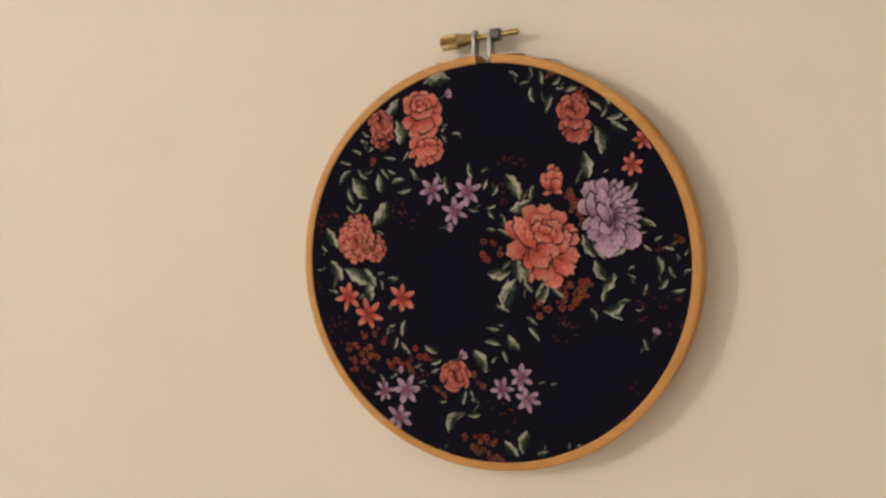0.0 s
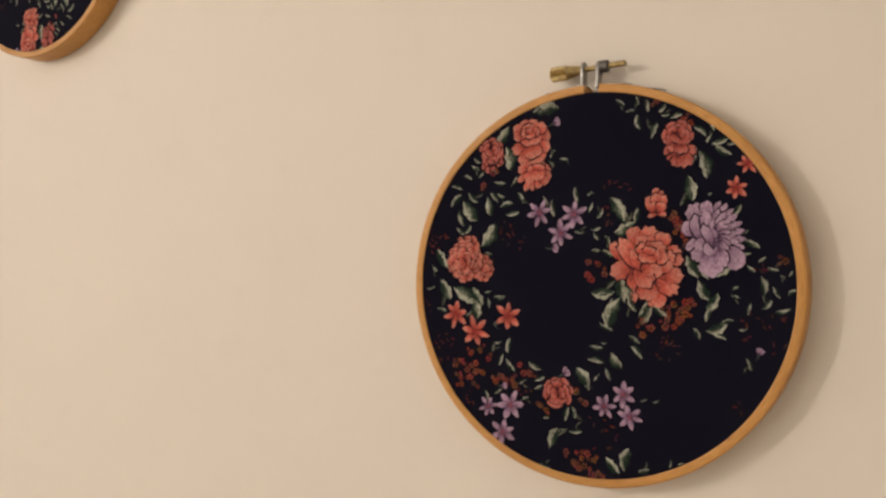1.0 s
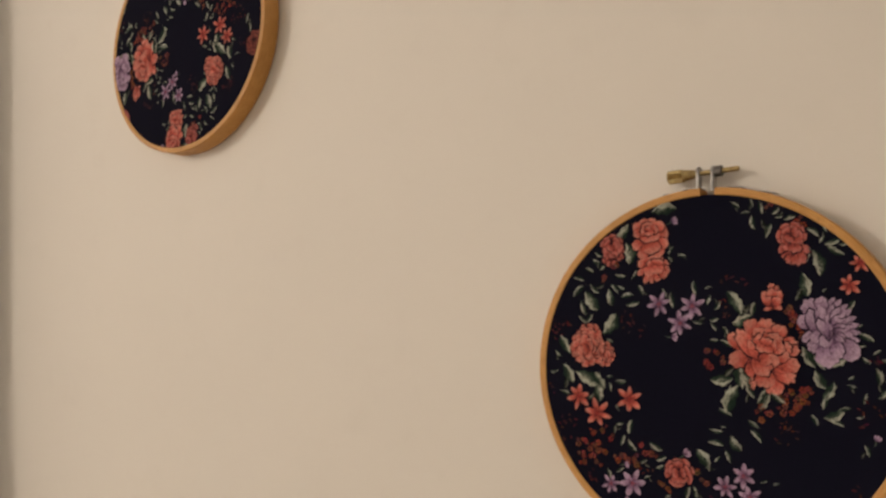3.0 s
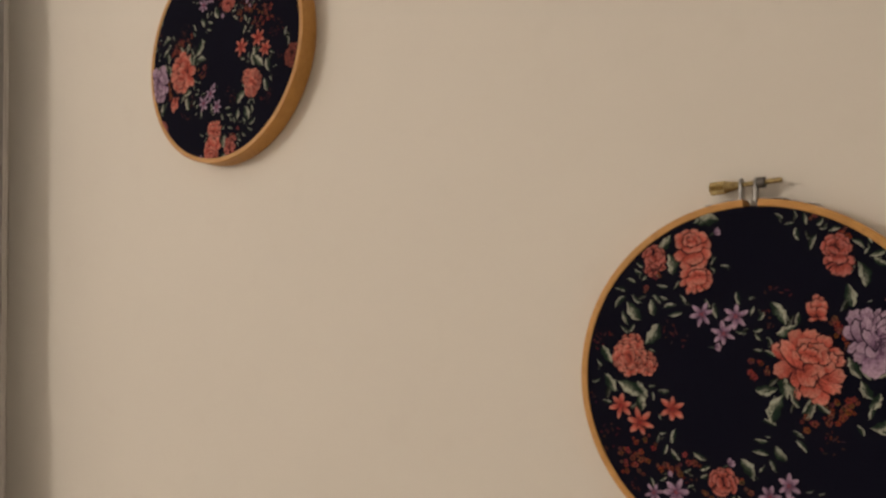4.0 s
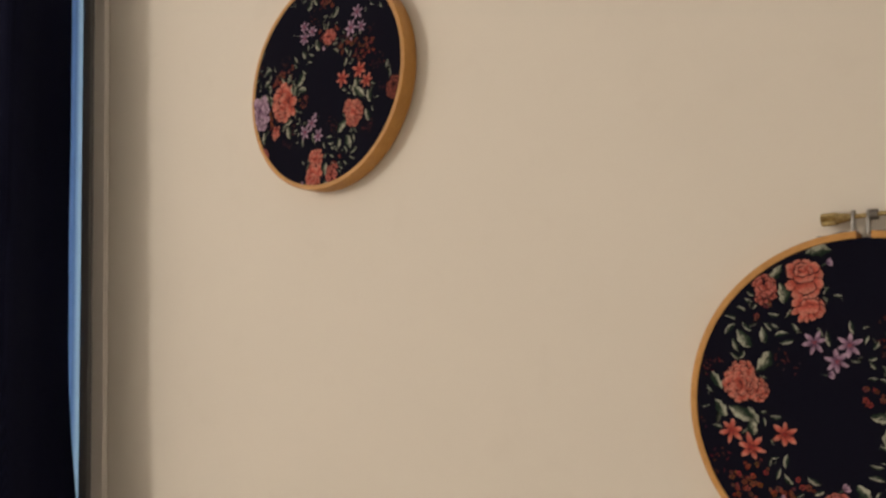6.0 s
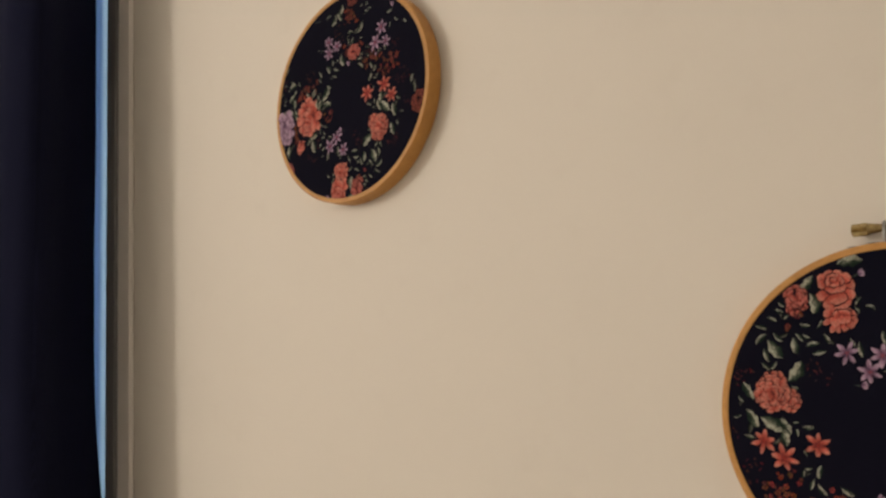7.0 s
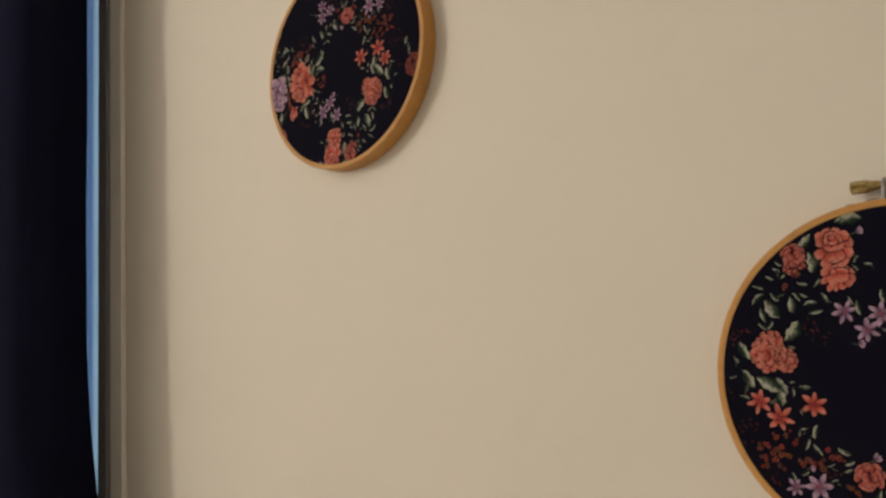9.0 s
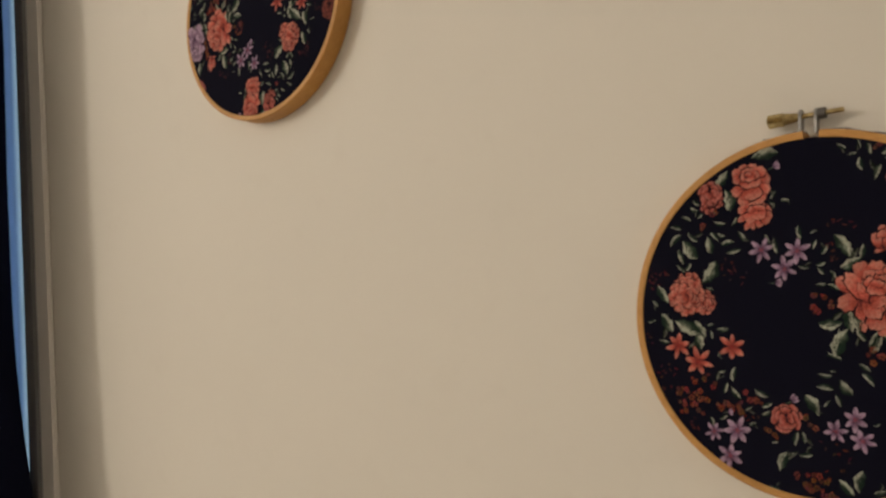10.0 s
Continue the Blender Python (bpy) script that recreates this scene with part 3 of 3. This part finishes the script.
class Sheet:
    """A flat printed shape, gathered as layers over the cloth; points in metres, x and z."""

    def __init__(self, base):
        self.bm = bmesh.new()
        self.ink = self.bm.verts.layers.float_color.new("ink")
        self.level = base

    def vert(self, p, color):
        v = self.bm.verts.new((p[0], -self.level, p[1]))
        v[self.ink] = (*(max(0.0, c) for c in color), 1)
        return v

    def rows(self, rows):
        """Faces between rows of (point, color)."""
        made = [[self.vert(p, c) for p, c in row] for row in rows]
        for a, b in zip(made, made[1:]):
            for i in range(len(a) - 1):
                self.bm.faces.new((a[i], a[i + 1], b[i + 1], b[i]))
        self.level += STEP

    def fan(self, mid, rim, c0, c1):
        m = self.vert(mid, c0)
        vs = [self.vert(p, c1) for p in rim]
        for a, b in zip(vs, vs[1:] + vs[:1]):
            self.bm.faces.new((m, a, b))
        self.level += STEP


def lobe(sheet, mid, way, length, width, tones, rng, edge=0.0003, sharp=0.0, scallops=3, frill=1.0):
    """One rounded petal about its middle, its tip along way: deep at the root, pale at a scalloped tip, with a thin dark outline and pen lines."""
    light, deeper, deep, line = tones
    ca, sa, ph = math.cos(way), math.sin(way), rng.uniform(0, 6.28)
    shade, side = rng.uniform(0.80, 1.08), rng.choice((-1, 1))
    n = 36

    def spot(r, th, grow=0.0):
        c, q = math.cos(th), math.sin(th)
        wave = 1 + frill * (0.075 * math.cos(2 * scallops * th + ph) + 0.05 * math.sin(9 * th + 2 * ph) + 0.03 * math.cos(14 * th + 3 * ph)) * (0.3 + 0.7 * max(0.0, c))
        x = c * (length / 2 * wave + grow) * r
        y = q * (width / 2 * wave * (1 - sharp * max(0.0, c) ** 1.5) * (0.86 + 0.14 * c) + grow) * r
        return (mid[0] + x * ca - y * sa, mid[1] + x * sa + y * ca)
    ths = [2 * math.pi * i / n for i in range(n)]
    wobble = [edge * (1.0 + 0.9 * math.sin(th + ph) + 0.5 * math.sin(3 * th + 2 * ph)) * rng.uniform(0.7, 1.3) for th in ths]
    sheet.fan(mid, [spot(1, th, g) for th, g in zip(ths, wobble)], line, line)
    rows = []
    for r in (0.0, 0.3, 0.55, 0.78, 0.92, 1.0):
        row = []
        for i in range(n + 1):
            th = ths[i % n]
            k = 0.46 + 0.5 * r * math.cos(th) + 0.16 * side * r * math.sin(th) + 0.10 * math.sin(7 * th + ph) * r + rng.uniform(-0.07, 0.07)
            c = blend(deep, deeper, min(1, max(0, k * 2.6))) if k < 0.385 else blend(deeper, light, min(1, (k - 0.385) * 1.7))
            row.append((spot(r, th), tuple(q * shade for q in c)))
        rows.append(row)
    sheet.rows(rows)
    root = (mid[0] - 0.46 * length * ca, mid[1] - 0.46 * length * sa)
    for _ in range(rng.choice((1, 2, 2, 3)) if length > 0.003 else 1):
        stroke(sheet, root, way + rng.uniform(-0.5, 0.5), length * rng.uniform(0.3, 0.7), blend(deep, line, rng.uniform(0.3, 1.0)), rng, 0.00016)
    for _ in range(3 if length > 0.004 else 0):
        a, d = way + rng.uniform(-0.9, 0.9), length * rng.uniform(0.0, 0.2)
        stroke(sheet, (mid[0] + d * math.cos(a), mid[1] + d * math.sin(a)), way + rng.uniform(-0.4, 0.4), length * rng.uniform(0.12, 0.25), tuple(q * shade for q in blend(deeper, light, rng.choice((-0.25, 1.0, 1.15)))), rng, 0.00018)


def rosette(sheet, mid, rx, rz, counts, tones, rng, edge=0.0003):
    """Rows of small round petals, from the outside in."""
    n = len(counts)
    for k, count in enumerate(counts):
        f = (1 - k / n) * 0.80
        a0 = rng.uniform(0, 6.28)
        order = list(range(count))
        rng.shuffle(order)
        for i in order:
            a = a0 + 2 * math.pi * (i + rng.uniform(-0.22, 0.22)) / count
            f2 = f * rng.uniform(0.92, 1.08)
            r = (rx + rz) / 2
            w = min(2 * math.pi * f * r / count * 1.3, 0.85 * r)
            lobe(sheet, (mid[0] + f2 * rx * math.cos(a), mid[1] + f2 * rz * math.sin(a)), a + rng.uniform(-0.4, 0.4), r * rng.uniform(0.42, 0.56) * (0.8 + 0.5 / n), max(w, 0.3 * r), tones, rng, edge)


# how each kind of printed flower is laid, back to front, in its half widths and half heights:
# a petal is its middle across and up, the way it points, its length and width
DOUBLE_ROSE = [
    (-0.69, -0.27, 190, 0.80, 0.66), (-0.44, -0.72, 235, 0.84, 0.66), (0.36, -0.76, 285, 0.74, 0.84), (0.76, 0.10, -5, 0.64, 0.84), (0.68, -0.36, -30, 0.74, 0.66), (0.04, -0.46, 265, 0.80, 1.15),
    (-0.60, 0.64, 140, 0.66, 0.66), (-0.25, 0.84, 105, 0.50, 0.60), (0.22, 0.78, 75, 0.54, 0.64), (0.60, 0.52, 35, 0.66, 0.66), (-0.64, 0.36, 185, 0.54, 0.60), (0.04, 0.10, 268, 0.66, 1.25),
    (-0.05, 0.60, 90, 0.54, 0.80), (-0.24, 0.40, 170, 0.44, 0.55), (0.31, 0.40, 20, 0.48, 0.55), (0.02, 0.32, 270, 0.40, 0.60), (-0.04, 0.48, 80, 0.28, 0.38),
]
CUP_ROSE = [
    (-0.62, 0.44, 150, 0.70, 0.70), (-0.20, 0.70, 102, 0.50, 0.90), (0.42, 0.68, 70, 0.50, 0.80), (0.74, 0.30, 20, 0.50, 0.66), (0.76, -0.14, -15, 0.56, 0.70), (-0.34, -0.60, 236, 0.90, 0.44),
    (-0.06, -0.60, 250, 0.84, 0.44), (0.26, -0.54, 280, 0.70, 0.56), (0.58, -0.42, -45, 0.66, 0.56), (-0.62, -0.10, 218, 0.90, 0.44), (-0.20, -0.06, 228, 0.90, 0.80), (0.24, 0.10, 285, 0.84, 1.10),
    (-0.12, 0.42, 120, 0.46, 0.60), (0.30, 0.48, 80, 0.40, 0.90),
]
BUD = [
    (0.10, 0.62, 88, 0.74, 0.60), (0.42, 0.50, 62, 0.56, 0.40), (-0.38, -0.04, 104, 1.10, 0.80), (0.44, -0.06, 74, 1.10, 0.76), (-0.30, -0.76, 200, 0.74, 0.34), (0.34, -0.76, -20, 0.74, 0.34),
    (0.04, 0.14, 90, 0.96, 0.80), (-0.22, -0.30, 104, 0.76, 0.86), (0.34, -0.36, 70, 0.76, 0.80),
]
OPEN_ROSE = [
    (-0.24, 0.74, 95, 0.56, 0.46), (0.17, 0.72, 80, 0.52, 0.54), (0.52, 0.56, 50, 0.48, 0.48), (-0.77, 0.42, 130, 0.62, 0.38), (0.76, 0.26, 20, 0.46, 0.40), (0.84, 0.08, 5, 0.40, 0.34),
    (-0.66, -0.02, 190, 0.74, 0.54), (0.20, -0.80, 290, 0.50, 0.54), (0.50, -0.52, -20, 0.66, 0.44), (-0.43, -0.44, 262, 0.84, 0.36), (-0.03, -0.58, 265, 0.52, 0.60), (0.66, -0.26, -12, 0.66, 0.48),
    (-0.46, 0.36, 108, 0.88, 0.46), (0.60, 0.14, 25, 0.46, 0.40), (0.50, -0.06, 5, 0.50, 0.36), (0.14, -0.06, 300, 0.60, 0.62), (-0.10, -0.24, 305, 0.62, 0.56),
]
OPEN_ROSE_HEART = [
    (-0.16, 0.16, 112, 0.70, 0.46), (0.06, 0.56, 84, 0.40, 0.60), (0.40, 0.38, 38, 0.40, 0.44), (0.16, 0.02, 312, 0.44, 0.74), (0.44, 0.16, 12, 0.40, 0.34), (-0.02, 0.40, 102, 0.36, 0.40),
    (0.26, 0.44, 62, 0.26, 0.44), (0.30, 0.26, 20, 0.26, 0.40), (0.08, 0.22, 250, 0.30, 0.52), (0.14, 0.36, 80, 0.22, 0.38),
]
PEONY_LEFT = [
    (-0.46, 0.74, 120, 0.76, 0.70), (-0.08, 0.82, 92, 0.56, 0.46), (-0.78, 0.38, 160, 0.62, 0.56), (-0.66, -0.08, 200, 0.74, 0.50), (-0.62, -0.34, 222, 0.60, 0.50), (0.54, -0.62, 302, 0.86, 0.74),
    (-0.24, -0.66, 255, 0.96, 0.84), (0.14, -0.56, 280, 0.62, 0.50), (-0.48, 0.30, 105, 0.96, 0.52), (-0.36, -0.10, 190, 0.70, 0.46), (-0.20, 0.44, 86, 0.80, 0.40), (-0.14, -0.20, 235, 0.66, 0.46),
    (0.02, 0.12, 80, 0.86, 0.36), (-0.18, 0.10, 110, 0.70, 0.34),
]


def print_flower(kind, tones, hw, hh, rng, base):
    s = Sheet(base)
    size = (hw + hh) / 2

    def petals(rows, edge=0.0003, frill=0.95):
        for u, v, way, length, width in rows:
            lobe(s, (u * hw, v * hh), radians(way + rng.uniform(-8, 8)), length * size, width * size * 1.05, tones, rng, edge * 1.35, 0.0, rng.choice((2, 3, 4)), frill)

    def blob(u, v, ru, rv, counts):
        rosette(s, (u * hw, v * hh), ru * hw, rv * hh, counts, tones, rng, 0.00029)
    if kind == "open_rose":
        blob(0.0, 0.0, 0.62, 0.68, (7, 4))
        petals(OPEN_ROSE, 0.00034, frill=1.15)
        petals(OPEN_ROSE_HEART, 0.0003, frill=1.6)
    elif kind == "double_rose":
        blob(0.05, 0.0, 0.6, 0.7, (6, 3))
        petals(DOUBLE_ROSE, 0.00028)
    elif kind == "cup_rose":
        blob(0.0, 0.0, 0.6, 0.6, (6, 3))
        petals(CUP_ROSE, 0.00026)
    elif kind == "bud":
        petals(BUD, 0.00026)
    elif kind == "two_lobed":
        blob(0.50, -0.40, 0.50, 0.58, (11, 8, 5, 2))
        blob(-0.10, 0.62, 0.60, 0.36, (8, 4))
        blob(-0.20, -0.04, 0.80, 0.90, (13, 11, 8, 5, 2))
    elif kind == "tall_rose":
        blob(-0.24, -0.16, 0.70, 0.52, (7, 4))
        blob(0.0, 0.42, 0.96, 0.58, (8, 5, 2))
        petals([(0.62, -0.28, -10, 0.60, 0.60), (-0.20, -0.60, 235, 0.60, 0.66), (0.24, -0.60, 280, 0.74, 0.90), (0.10, -0.14, 265, 0.50, 0.80)], 0.0003, frill=1.4)
    elif kind == "small_rose":
        blob(-0.30, -0.62, 0.50, 0.42, (6, 3))
        blob(0.48, -0.36, 0.46, 0.42, (6, 3))
        blob(0.05, 0.26, 0.90, 0.72, (8, 5, 2))
    elif kind == "round_rose":
        blob(0.0, 0.0, 1.0, 1.0, (8, 5, 2))
    else:
        # a peony: broad petals on one side, two fans of narrow pointed ones on the other
        blob(0.0, 0.0, 0.55, 0.6, (7, 4))
        for reach, count in ((0.84, 10), (0.60, 8)):
            for i in range(count):
                a = 1.25 - 2.15 * i / (count - 1)
                lobe(s, (reach * hw * math.cos(a) * 0.94, reach * hh * math.sin(a)), a * 0.75 + rng.uniform(-0.1, 0.1), 0.58 * size, 0.27 * size, tones, rng, 0.0003, 0.5, 1)
        petals(PEONY_LEFT, 0.0003)
        for i in range(7):
            a = 1.3 - 2.4 * i / 6
            lobe(s, (0.20 * hw + 0.20 * hw * math.cos(a), 0.05 * hh + 0.34 * hh * math.sin(a)), a * 0.7, 0.42 * size, 0.24 * size, tones, rng, 0.00028, 0.5, 1)
    return s.bm


def stroke(sheet, root, way, length, tone, rng, thick=0.00012):
    """A thin pen line that tapers out along a petal."""
    bow = rng.uniform(-0.25, 0.25)
    left, right = [], []
    for i in range(6):
        v = i / 5
        d, c = v * length, bow * length * v * (1 - v) * 2
        h = thick * (1.15 - v)
        for side, out in ((-1, left), (1, right)):
            s = c + side * h
            out.append(((root[0] + d * math.cos(way) - s * math.sin(way), root[1] + d * math.sin(way) + s * math.cos(way)), tone))
    sheet.rows([left, right])


def print_star(tones, r, count, rng, base, heart):
    s = Sheet(base)
    for i in range(count):
        a = 2 * math.pi * (i + rng.uniform(-0.13, 0.13)) / count
        d = r * rng.uniform(0.74, 0.94)
        lobe(s, (0.54 * d * math.cos(a), 0.54 * d * math.sin(a)), a, d, r * rng.uniform(0.36, 0.46), tones, rng, 0.00012, 0.35, 1)
    for i in range(count):
        stroke(s, (0, 0), 2 * math.pi * i / count, 0.42 * r, heart, rng, 0.0002)
    s.fan((0, 0), [(0.12 * r * math.cos(k), 0.12 * r * math.sin(k)) for k in (6.28 * j / 7 for j in range(7))], heart, heart)
    return s.bm


def print_bud(tones, r, rng, base):
    """A half-open bell of three petals with a dark stem."""
    s = Sheet(base)
    stroke(s, (-0.2 * r, 0), math.pi + rng.uniform(-0.3, 0.3), 1.1 * r, LEAF_MID, rng, 0.0003)
    for a in (-0.6, 0.6, 0.0):
        lobe(s, (0.45 * r * math.cos(a), 0.45 * r * math.sin(a)), a, 1.1 * r, 0.72 * r, tones, rng, 0.00012, 0.2, 1)
    return s.bm


def print_leaf(length, rng, base, shade=1.0):
    """A leaf about its middle, tip along +x: brushed pale along one side and dark on the other; long ones have ragged fingers."""
    s = Sheet(base)
    large = length > 0.0095
    width = length * (rng.uniform(0.40, 0.52) if large else rng.uniform(0.28, 0.38))
    bend = rng.uniform(-0.12, 0.12)
    ph = rng.uniform(0, 6)
    dusk = shade * rng.uniform(0.72, 1.0)
    lit = rng.choice((-1, 1))
    n = 27
    rag = [1 + (0.15 if large else 0.07) * math.sin(17 * i / n + ph) + rng.uniform(-0.09, 0.09) for i in range(n)]
    rows = []
    for u in (-1, -0.8, -0.5, -0.15, 0.0, 0.2, 0.5, 0.8, 1):
        row = []
        for i in range(n):
            v = i / (n - 1)
            half = math.sin(math.pi * v ** 0.85) ** 0.9
            x = (v - 0.5) * length
            z = u * 0.5 * width * half * (rag[i] if u * lit > 0 else rag[-1 - i]) + bend * length * (1 - (2 * v - 1) ** 2)
            k = 0.44 + 0.85 * u * lit + 0.30 * math.sin(6 * v + ph) + rng.uniform(-0.25, 0.25)
            c = blend(LEAF_DARK, LEAF_MID, min(1, max(0, k * 2))) if k < 0.5 else blend(LEAF_MID, LEAF_LIGHT, min(1, (k - 0.5) * 2.6))
            row.append(((x, z), tuple(q * dusk for q in c)))
        rows.append(row)
    s.rows(rows)
    # brush strokes: pale ones on the lit half, dark ones from the rib
    for _ in range(int(3 + length * 700)):
        v0 = rng.uniform(-0.38, 0.22)
        up = lit * rng.uniform(0.05, 0.32) * width * (1 - 2.2 * abs(v0))
        root = (v0 * length, up + bend * length * (1 - 4 * v0 * v0))
        pale = rng.random() < 0.6
        tone = tuple(q * dusk for q in (LEAF_LIGHT if pale else LEAF_DARK))
        stroke(s, root, (lit if pale else -lit) * rng.uniform(0.1, 0.6), length * rng.uniform(0.14, 0.30), tone, rng, 0.00022)
    stroke(s, (-0.48 * length, 0), rng.uniform(-0.1, 0.1) + 1.2 * bend, length * 0.8, tuple(q * dusk for q in LEAF_DARK), rng, 0.00014)
    return s.bm


def print_sprig(r, rng, base):
    """A tiny five-petalled flower."""
    s = Sheet(base)
    tone = tuple(q * rng.uniform(0.55, 1.15) for q in ORANGE)
    a0 = rng.uniform(0, 6)
    for i in range(5):
        a = a0 + 2 * math.pi * (i + rng.uniform(-0.15, 0.15)) / 5
        q = tuple(c * rng.uniform(0.7, 1.1) for c in tone)
        mid, h = (0.60 * r * math.cos(a), 0.60 * r * math.sin(a)), r * rng.uniform(0.30, 0.38)
        s.fan(mid, [(mid[0] + h * math.cos(k), mid[1] + h * math.sin(k)) for k in (6.28 * j / 8 for j in range(8))], q, tuple(c * 0.75 for c in q))
    dark = tuple(c * 0.25 for c in tone)
    s.fan((0, 0), [(0.22 * r * math.cos(k), 0.22 * r * math.sin(k)) for k in (6.28 * j / 6 for j in range(6))], dark, dark)
    return s.bm


def print_flecks(spread, count, rng, base):
    s = Sheet(base)
    for _ in range(count):
        a, d = rng.uniform(0, 6.28), spread * math.sqrt(rng.random())
        cx, cz, t = d * math.cos(a), d * math.sin(a), rng.uniform(0, 3.14)
        ln, wd = rng.uniform(0.0008, 0.0017), rng.uniform(0.0003, 0.0006)
        tone = tuple(q * rng.uniform(0.35, 1.15) for q in FLECK)
        rim = [(cx + ln * math.cos(k) * math.cos(t) - wd * math.sin(k) * math.sin(t), cz + ln * math.cos(k) * math.sin(t) + wd * math.sin(k) * math.cos(t)) for k in (6.28 * j / 8 for j in range(8))]
        s.fan((cx, cz), rim, tone, tone)
    return s.bm


def lay(name, bm, m, cloth, label, squash):
    """Lays a printed shape on a cloth by the 2D pose m; what lies past the ring is cut at it."""
    bm.transform(m)
    rim = R_IN + 0.0001
    far = [math.hypot(v.co.x, v.co.z / squash) for v in bm.verts]
    if min(far) > R_IN - 0.0006:
        bm.free()
        return
    for v, r in zip(bm.verts, far):
        if r > rim:
            v.co.x *= rim / r
            v.co.z *= rim / r
    part(name, bm, INK, cloth, label, squash)


def flat(x, z, turn):
    return pose(x, CLOTH_Y, z, 0, -turn, 0)


def printed(cloth, m, squash=1.0, beyond=()):
    """The whole print, laid on one cloth by m (from the first hoop's millimetres to this cloth)."""
    rng = random.Random(7)
    mm = 0.001
    for x, z, spread, count in FLECKS:
        lay("fleck_spray", print_flecks(spread * mm, count, rng, 0.00016), m @ flat(x * mm, z * mm, 0), cloth, "", squash)
    for group in (*LEAVES.values(), beyond):
        for x, z, turn, length in group:
            if rng.random() < 0.22:
                # a darker leaf half behind
                side = turn + rng.choice((-1, 1)) * rng.uniform(25, 65)
                x2, z2 = x + 0.45 * length * math.cos(radians(side)), z + 0.45 * length * math.sin(radians(side))
                lay("printed_leaf", print_leaf(length * mm * rng.uniform(0.6, 0.85), rng, 0.00017 + rng.random() * 0.000008, 0.38), m @ flat(x2 * mm, z2 * mm, side), cloth, "", squash)
            lay("printed_leaf", print_leaf(length * mm * 1.0, rng, 0.00018 + rng.random() * 0.00002), m @ flat(x * mm, z * mm, turn + rng.choice((0, 180))), cloth, "", squash)
    for x, z in SPRIGS_LOW + SPRIGS_RIGHT + SPRIGS_EDGE:
        for _ in range(rng.choice((1, 2, 2))):
            x2, z2 = x + rng.uniform(-2.8, 2.8), z + rng.uniform(-2.8, 2.8)
            lay("printed_sprig", print_sprig(rng.uniform(0.9, 1.4) * mm, rng, 0.00020 + rng.random() * 0.00001), m @ flat(x2 * mm, z2 * mm, 0), cloth, "", squash)
        lay("printed_sprig", print_sprig(rng.uniform(1.6, 2.1) * mm, rng, 0.00021 + rng.random() * 0.00001), m @ flat(x * mm, z * mm, 0), cloth, "", squash)
    for tones, stars, label, name, heart in ((CORAL, CORAL_STARS, "printed coral star flower", "printed_star_flower", (0.35, 0.04, 0.035)), (LILAC, LILAC_STARS, "printed lilac star flower", "printed_star_flower", (0.32, 0.08, 0.12)), (LILAC, LILAC_BUDS, "printed lilac bud", "printed_bud", (0.3, 0.12, 0.2))):
        for x, z, r, turn in stars + ([(-66.0, -93.0, 3.6, 40)] if beyond and name == "printed_bud" else []):
            lay(name, print_bud(tones, r * mm, rng, 0.00023) if name == "printed_bud" else print_star(tones, r * mm, 6, rng, 0.00023 + rng.random() * 0.00002, heart), m @ flat(x * mm, z * mm, turn), cloth, label, squash)
    for kind, tones, x, z, hw, hh, turn in FLOWERS:
        lilac = tones is LILAC
        lay("printed_peony" if lilac else "printed_rose", print_flower(kind, tones, hw * mm, hh * mm, rng, 0.00026), m @ flat(x * mm, z * mm, turn), cloth, "printed lilac peony" if lilac else "printed coral rose", squash)
    for x, z, turn, length in LEAVES_OVER:
        lay("printed_leaf", print_leaf(length * mm, rng, 0.0011), m @ flat(x * mm, z * mm, turn), cloth, "", squash)


# the second cloth was cut from the same print and hung nearly upside down
printed(cloth_a, Matrix.Identity(4), 0.983)
printed(cloth_b, pose(0.0564, -0.0028, -0.0156, 0, -167.05, 0) @ pose(0.0770, 0, 0.0099), beyond=LEAVES_BEYOND)
